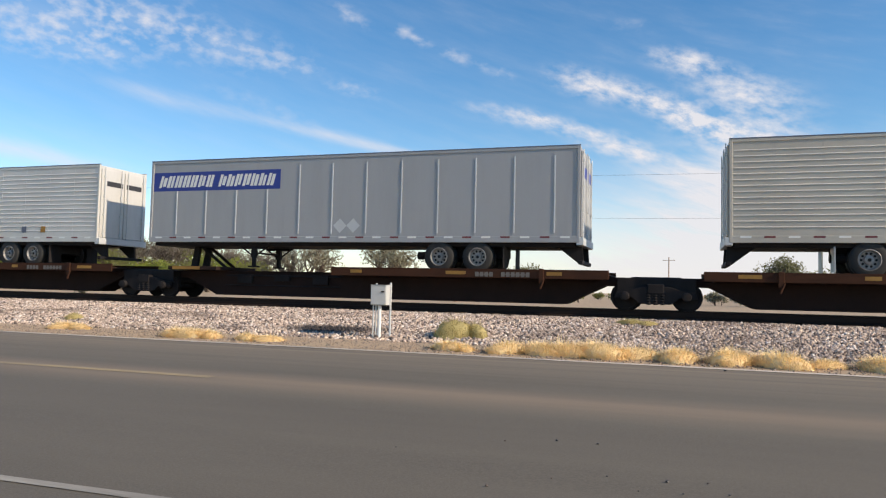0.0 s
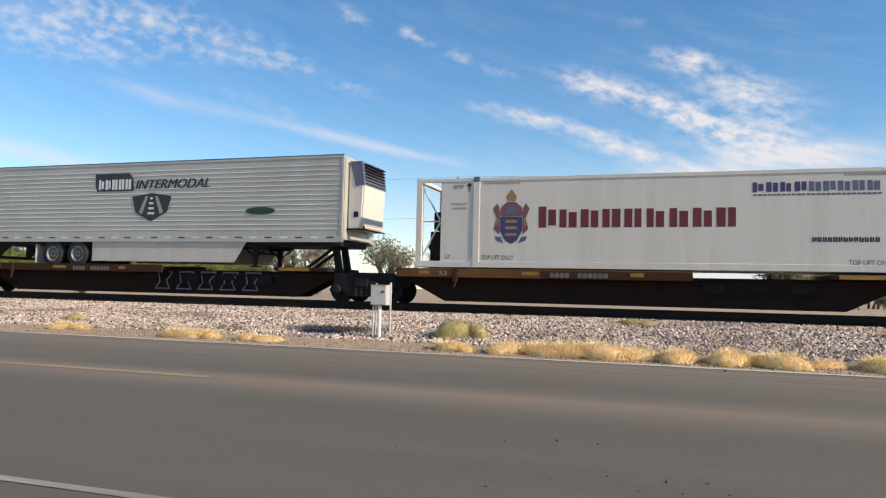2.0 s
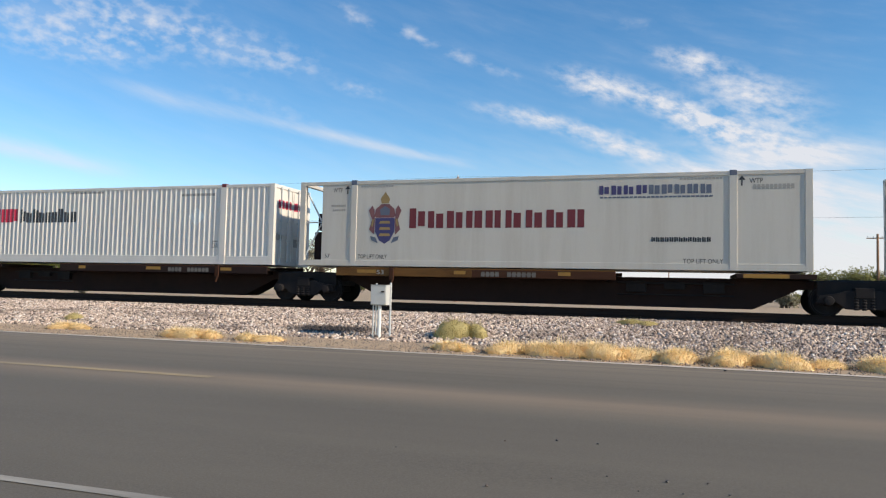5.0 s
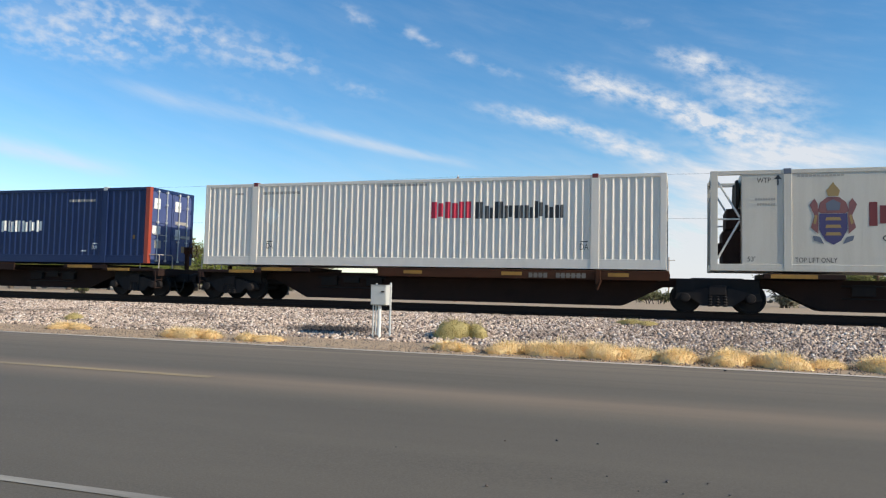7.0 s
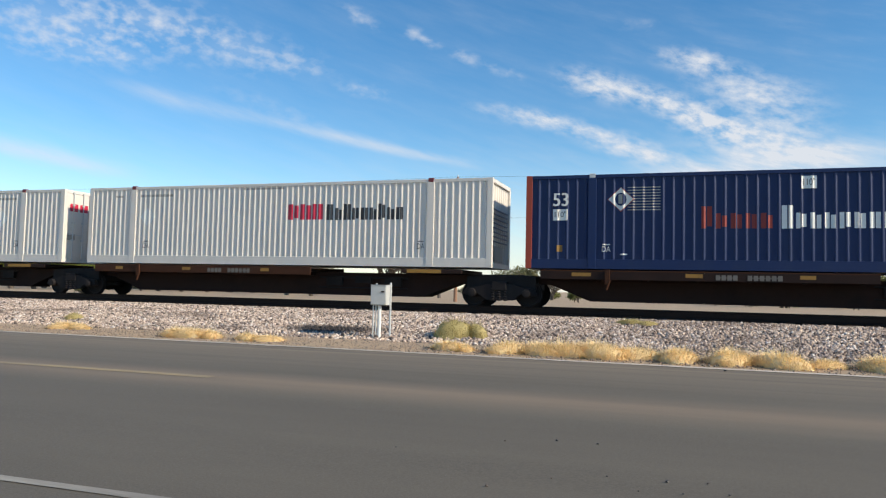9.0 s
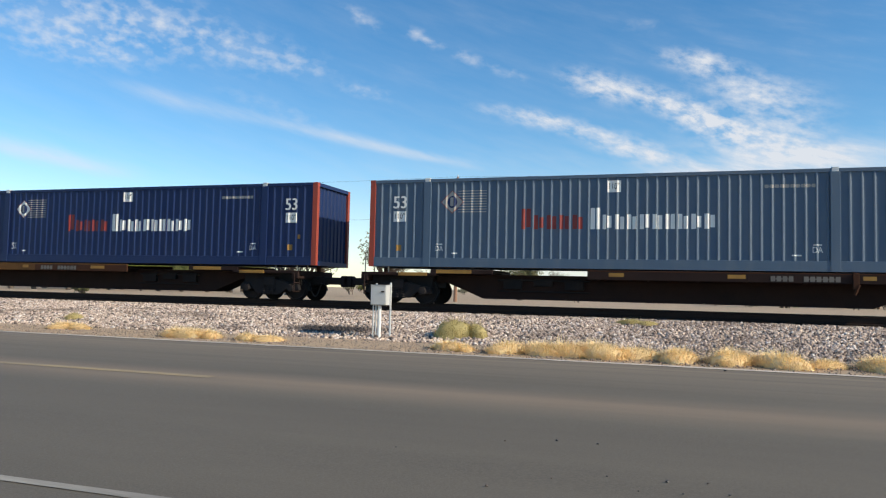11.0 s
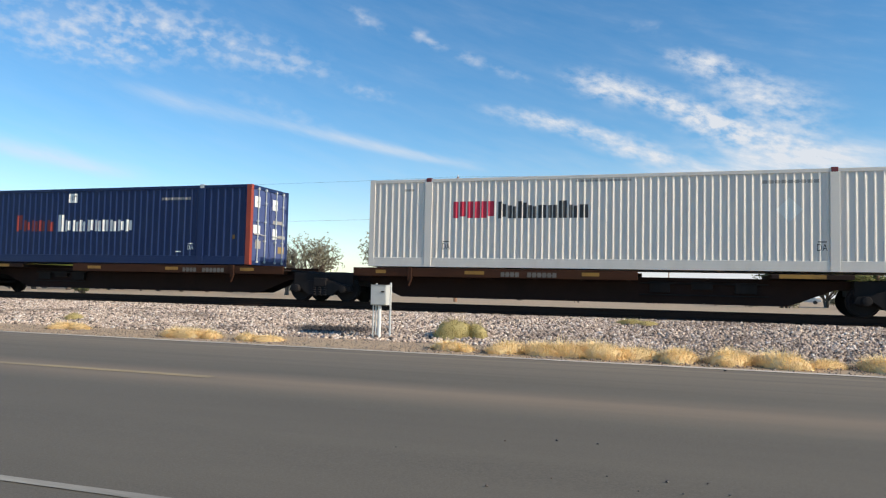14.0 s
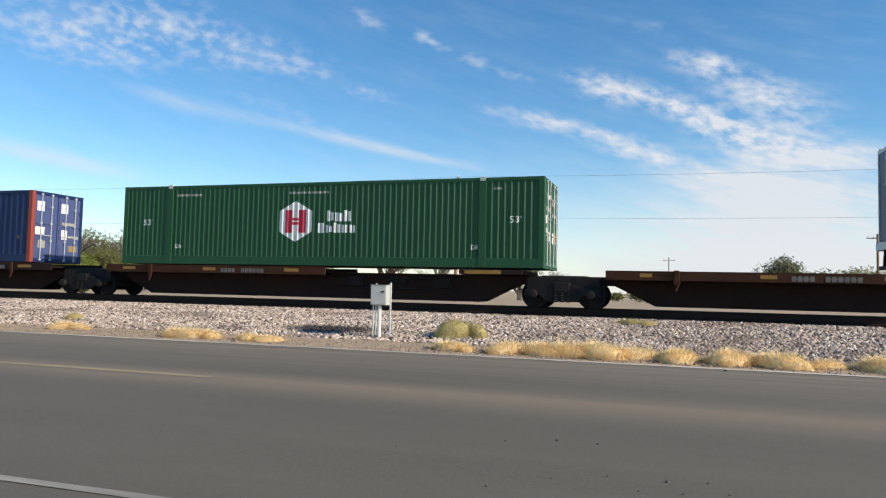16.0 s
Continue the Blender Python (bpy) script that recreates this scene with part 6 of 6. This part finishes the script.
def utility_pole(az, dist, height, arms, label, can=False):
    p = tagged(new("utility_pole"), label, "utility pole")
    p.matrix_basis = pose(*at(az, dist), 0, 0, -4)
    part("pole", tube(B(), (0, 0, -0.2), (0, 0, height), 0.17, 0.12, 12), M["pole_wood"], p)
    for z, w in arms:
        bm = box(B(), -w / 2, w / 2, -0.06, 0.06, z - 0.06, z + 0.06, 0.01)
        part("crossarm", bm, M["pole_wood"], p)
        for k in (-0.45, -0.2, 0.2, 0.45):
            part("insulator", lathe(B(), [(0.03, 0), (0.06, 0.05), (0.03, 0.1), (0.05, 0.15)], (k * w, 0, z + 0.06), "Z", 8), M["galv"], p)
    if can:
        part("transformer_can", lathe(B(), [(0.2, 0), (0.25, 0.04), (0.25, 0.72), (0.2, 0.78)], (-0.48, 0, height - 2.7), "Z", 14), M["galv"], p, "grey transformer can")
        part("bracket", box(B(), -0.7, 0.1, -0.05, 0.05, height - 1.85, height - 1.75), M["galv"], p)
        part("insulator", lathe(B(), [(0.03, 0), (0.06, 0.08), (0.03, 0.2)], (0, 0, height), "Z", 8), M["galv"], p)


def wire(a, b, sag, label="thin dark overhead wire between poles"):
    bm = B()
    a, b = Vector(a), Vector(b)
    pts = [a.lerp(b, k / 16) - Vector((0, 0, 4 * sag * (k / 16) * (1 - k / 16))) for k in range(17)]
    side = (b - a).cross(Vector((0, 0, 1))).normalized()
    rings = [[bm.verts.new(p + 0.009 * (side * math.cos(k * 1.2566) + Vector((0, 0, math.sin(k * 1.2566))))) for k in range(5)] for p in pts]
    for r, q in zip(rings, rings[1:]):
        for k in range(5):
            bm.faces.new((r[k], r[(k + 1) % 5], q[(k + 1) % 5], q[k]))
    lone("overhead_wire", bm, M["slate"], label, "wire")


def build_poles():
    utility_pole(-17.1, 65.5, 11.35, (), "tall brown wooden utility pole with a transformer can", True)
    utility_pole(-0.75, 210, 11.5, ((10.6, 3.2),), "distant wooden utility pole with a crossarm")
    utility_pole(12.95, 95, 8.5, ((8.0, 2.2),), "weathered wooden utility pole with a crossarm")
    utility_pole(-60, 118, 11.35, (), "tall brown wooden utility pole", True)
    utility_pole(40, 82, 11.35, (), "tall brown wooden utility pole", True)
    for z, s in ((11.4, 0.5), (7.7, 0.5)):
        m = Vector(at(-17.1, 65.5, z + 0.1))
        wire(m, at(40, 82, z + 0.5), s)
        wire(m, at(-60, 118, z + 0.1), s)


build_poles()


def parked_car(az, turn, paint, label):
    c = tagged(new("parked_car"), label, "car")
    c.matrix_basis = pose(*at(az, 140, 0.1), 0, 0, turn)
    bm = prism(B(), [(-2.2, 0.35), (2.2, 0.35), (2.25, 0.75), (1.4, 0.92), (0.8, 1.42), (-1.1, 1.45), (-1.9, 0.98), (-2.2, 0.9)], -0.85, 0.85)
    bmesh.ops.bevel(bm, geom=list(bm.edges), offset=0.06, segments=2, affect="EDGES")
    body = part("car_body", bm, paint, c)
    part("side_window", prism(B(), [(-1.5, 0.98), (1.1, 0.98), (0.7, 1.35), (-1.05, 1.37)], -0.858, -0.84), M["glass"], body)
    for x in (-1.35, 1.35):
        for s in (-0.78, 0.78):
            part("wheel", lathe(B(), [(0.2, -0.1), (0.33, -0.09), (0.33, 0.09), (0.2, 0.1)], (x, s, 0.33), "Y", 16), M["rubber"], c)


parked_car(6.75, 8, M["white"], "small white parked car on sandy ground far off")
parked_car(8.6, -12, M["silver"], "small silver parked car on sandy ground far off")


# ---- high clouds, a far dome of thin vapour ----
def cloud_material():
    m = bpy.data.materials.new("cloud_vapour")
    m.use_nodes = True
    t = m.node_tree
    t.nodes.clear()
    links = t.links
    uv = t.nodes.new("ShaderNodeUVMap")
    uv.uv_map = "sky"

    def mth(op, a, b=None, clamp=False):
        n = t.nodes.new("ShaderNodeMath")
        n.operation, n.use_clamp = op, clamp
        for i, v in enumerate((a, b)):
            if v is None:
                continue
            if hasattr(v, "is_linked"):
                links.new(v, n.inputs[i])
            else:
                n.inputs[i].default_value = v
        return n.outputs[0]

    def mapped(loc, rot, scale, kind="TEXTURE"):
        n = t.nodes.new("ShaderNodeMapping")
        n.vector_type = kind
        n.inputs["Location"].default_value = (*loc, 0)
        n.inputs["Rotation"].default_value = (0, 0, radians(rot))
        n.inputs["Scale"].default_value = (*scale, 1)
        links.new(uv.outputs[0], n.inputs["Vector"])
        return n.outputs[0]

    warp = t.nodes.new("ShaderNodeTexNoise")
    warp.inputs["Scale"].default_value, warp.inputs["Detail"].default_value = 0.35, 3.0
    links.new(uv.outputs[0], warp.inputs["Vector"])
    puffs = noise_at(t, mapped((0, 0), -16, (1.7, 0.85)), 1.2, 5.0, 0.58)
    small = noise_at(t, mapped((3, 7), -4, (1.15, 0.72)), 0.95, 3.2, 0.5)
    soft_n = noise_at(t, mapped((0, 0), -16, (6.0, 1.2)), 1.0, 5.0, 0.6)
    total = None
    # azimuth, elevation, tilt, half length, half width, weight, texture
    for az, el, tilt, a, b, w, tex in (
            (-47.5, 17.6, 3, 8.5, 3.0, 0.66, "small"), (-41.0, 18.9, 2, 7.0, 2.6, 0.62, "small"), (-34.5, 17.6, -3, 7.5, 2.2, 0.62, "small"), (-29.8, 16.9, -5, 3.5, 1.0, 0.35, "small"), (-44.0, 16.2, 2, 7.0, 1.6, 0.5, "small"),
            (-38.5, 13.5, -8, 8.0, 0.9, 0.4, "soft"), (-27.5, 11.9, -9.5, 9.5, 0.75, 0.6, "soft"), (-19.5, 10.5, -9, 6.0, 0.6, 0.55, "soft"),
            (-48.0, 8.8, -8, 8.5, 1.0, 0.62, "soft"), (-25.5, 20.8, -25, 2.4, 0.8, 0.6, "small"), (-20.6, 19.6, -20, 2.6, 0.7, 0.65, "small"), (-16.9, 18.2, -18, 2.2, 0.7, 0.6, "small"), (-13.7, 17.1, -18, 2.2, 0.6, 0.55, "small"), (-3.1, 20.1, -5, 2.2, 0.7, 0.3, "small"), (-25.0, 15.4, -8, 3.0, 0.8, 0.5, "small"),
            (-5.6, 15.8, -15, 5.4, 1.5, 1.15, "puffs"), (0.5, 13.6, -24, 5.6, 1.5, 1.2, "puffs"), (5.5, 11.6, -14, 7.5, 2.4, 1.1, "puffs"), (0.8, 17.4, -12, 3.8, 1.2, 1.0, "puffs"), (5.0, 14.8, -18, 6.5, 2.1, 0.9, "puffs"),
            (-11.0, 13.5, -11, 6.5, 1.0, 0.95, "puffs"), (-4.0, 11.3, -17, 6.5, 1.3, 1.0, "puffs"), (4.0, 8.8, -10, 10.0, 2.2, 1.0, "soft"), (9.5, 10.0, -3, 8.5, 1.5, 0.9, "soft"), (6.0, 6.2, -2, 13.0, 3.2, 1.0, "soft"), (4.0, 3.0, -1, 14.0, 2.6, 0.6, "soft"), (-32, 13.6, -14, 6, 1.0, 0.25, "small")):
        ln = t.nodes.new("ShaderNodeVectorMath")
        ln.operation = "LENGTH"
        links.new(mapped((az, el), tilt, (a, b)), ln.inputs[0])
        fall = t.nodes.new("ShaderNodeMapRange")
        fall.interpolation_type = "SMOOTHSTEP"
        for key, v in (("From Min", 1.15), ("From Max", 0.0), ("To Min", 0.0), ("To Max", 1.0)):
            fall.inputs[key].default_value = v
        links.new(ln.outputs["Value"], fall.inputs["Value"])
        src, lo, hi = {"puffs": (puffs, 0.34, 0.72), "small": (small, 0.42, 0.78), "soft": (soft_n, 0.2, 0.75)}[tex]
        # denser towards the middle of each bank
        dens = mth("ADD", ramp(t, src, lo, hi), mth("MULTIPLY", mth("SUBTRACT", fall.outputs[0], 0.5), 0.5))
        one = mth("MULTIPLY", mth("MULTIPLY", fall.outputs[0], mth("MAXIMUM", dens, 0.0)), w)
        total = one if total is None else mth("ADD", total, one)
    sep = t.nodes.new("ShaderNodeSeparateXYZ")
    links.new(uv.outputs[0], sep.inputs[0])
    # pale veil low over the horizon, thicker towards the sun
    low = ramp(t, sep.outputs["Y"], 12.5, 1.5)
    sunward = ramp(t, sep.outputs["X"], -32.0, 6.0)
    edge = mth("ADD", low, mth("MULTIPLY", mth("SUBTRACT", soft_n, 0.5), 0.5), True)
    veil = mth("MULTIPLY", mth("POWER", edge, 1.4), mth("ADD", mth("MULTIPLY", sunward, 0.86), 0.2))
    total = mth("ADD", mth("ADD", total, veil), mth("MULTIPLY", ramp(t, soft_n, 0.3, 0.75), 0.07))
    fac = mth("MULTIPLY", mth("MINIMUM", total, 1.0), 0.92)
    clear, glow, mix, out = (t.nodes.new(n) for n in ("ShaderNodeBsdfTransparent", "ShaderNodeEmission", "ShaderNodeMixShader", "ShaderNodeOutputMaterial"))
    glow.inputs["Color"].default_value, glow.inputs["Strength"].default_value = (0.8, 0.85, 0.98, 1), 0.94
    links.new(fac, mix.inputs[0])
    links.new(clear.outputs[0], mix.inputs[1])
    links.new(glow.outputs[0], mix.inputs[2])
    links.new(mix.outputs[0], out.inputs["Surface"])
    return m


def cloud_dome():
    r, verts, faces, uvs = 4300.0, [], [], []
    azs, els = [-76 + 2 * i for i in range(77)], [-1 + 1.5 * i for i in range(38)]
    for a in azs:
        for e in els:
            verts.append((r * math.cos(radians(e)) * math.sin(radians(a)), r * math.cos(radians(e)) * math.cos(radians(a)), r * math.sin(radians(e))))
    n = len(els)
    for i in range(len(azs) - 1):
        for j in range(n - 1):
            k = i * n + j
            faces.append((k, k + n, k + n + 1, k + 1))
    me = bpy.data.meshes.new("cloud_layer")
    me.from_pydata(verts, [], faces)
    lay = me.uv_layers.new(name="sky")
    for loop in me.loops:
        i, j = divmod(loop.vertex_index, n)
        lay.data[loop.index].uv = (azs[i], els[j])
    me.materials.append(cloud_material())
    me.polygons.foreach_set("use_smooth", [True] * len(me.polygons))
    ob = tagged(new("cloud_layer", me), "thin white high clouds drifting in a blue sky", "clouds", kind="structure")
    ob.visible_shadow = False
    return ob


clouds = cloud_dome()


# ---- what moves ----
def motions():
    for ob, x, z in runners:
        walk(ob, [(t, pose(x + s, TRACK_Y, z)) for t, s in RUN])
    walk(clouds, [(0.0, pose(0, 0, 1.2, 0, 0, 0.55)), (8.0, pose(0, 0, 1.2, -0.05, 0, -0.1)), (16.0, pose(0, 0, 1.2, -0.3, 0, -0.85))])


motions()
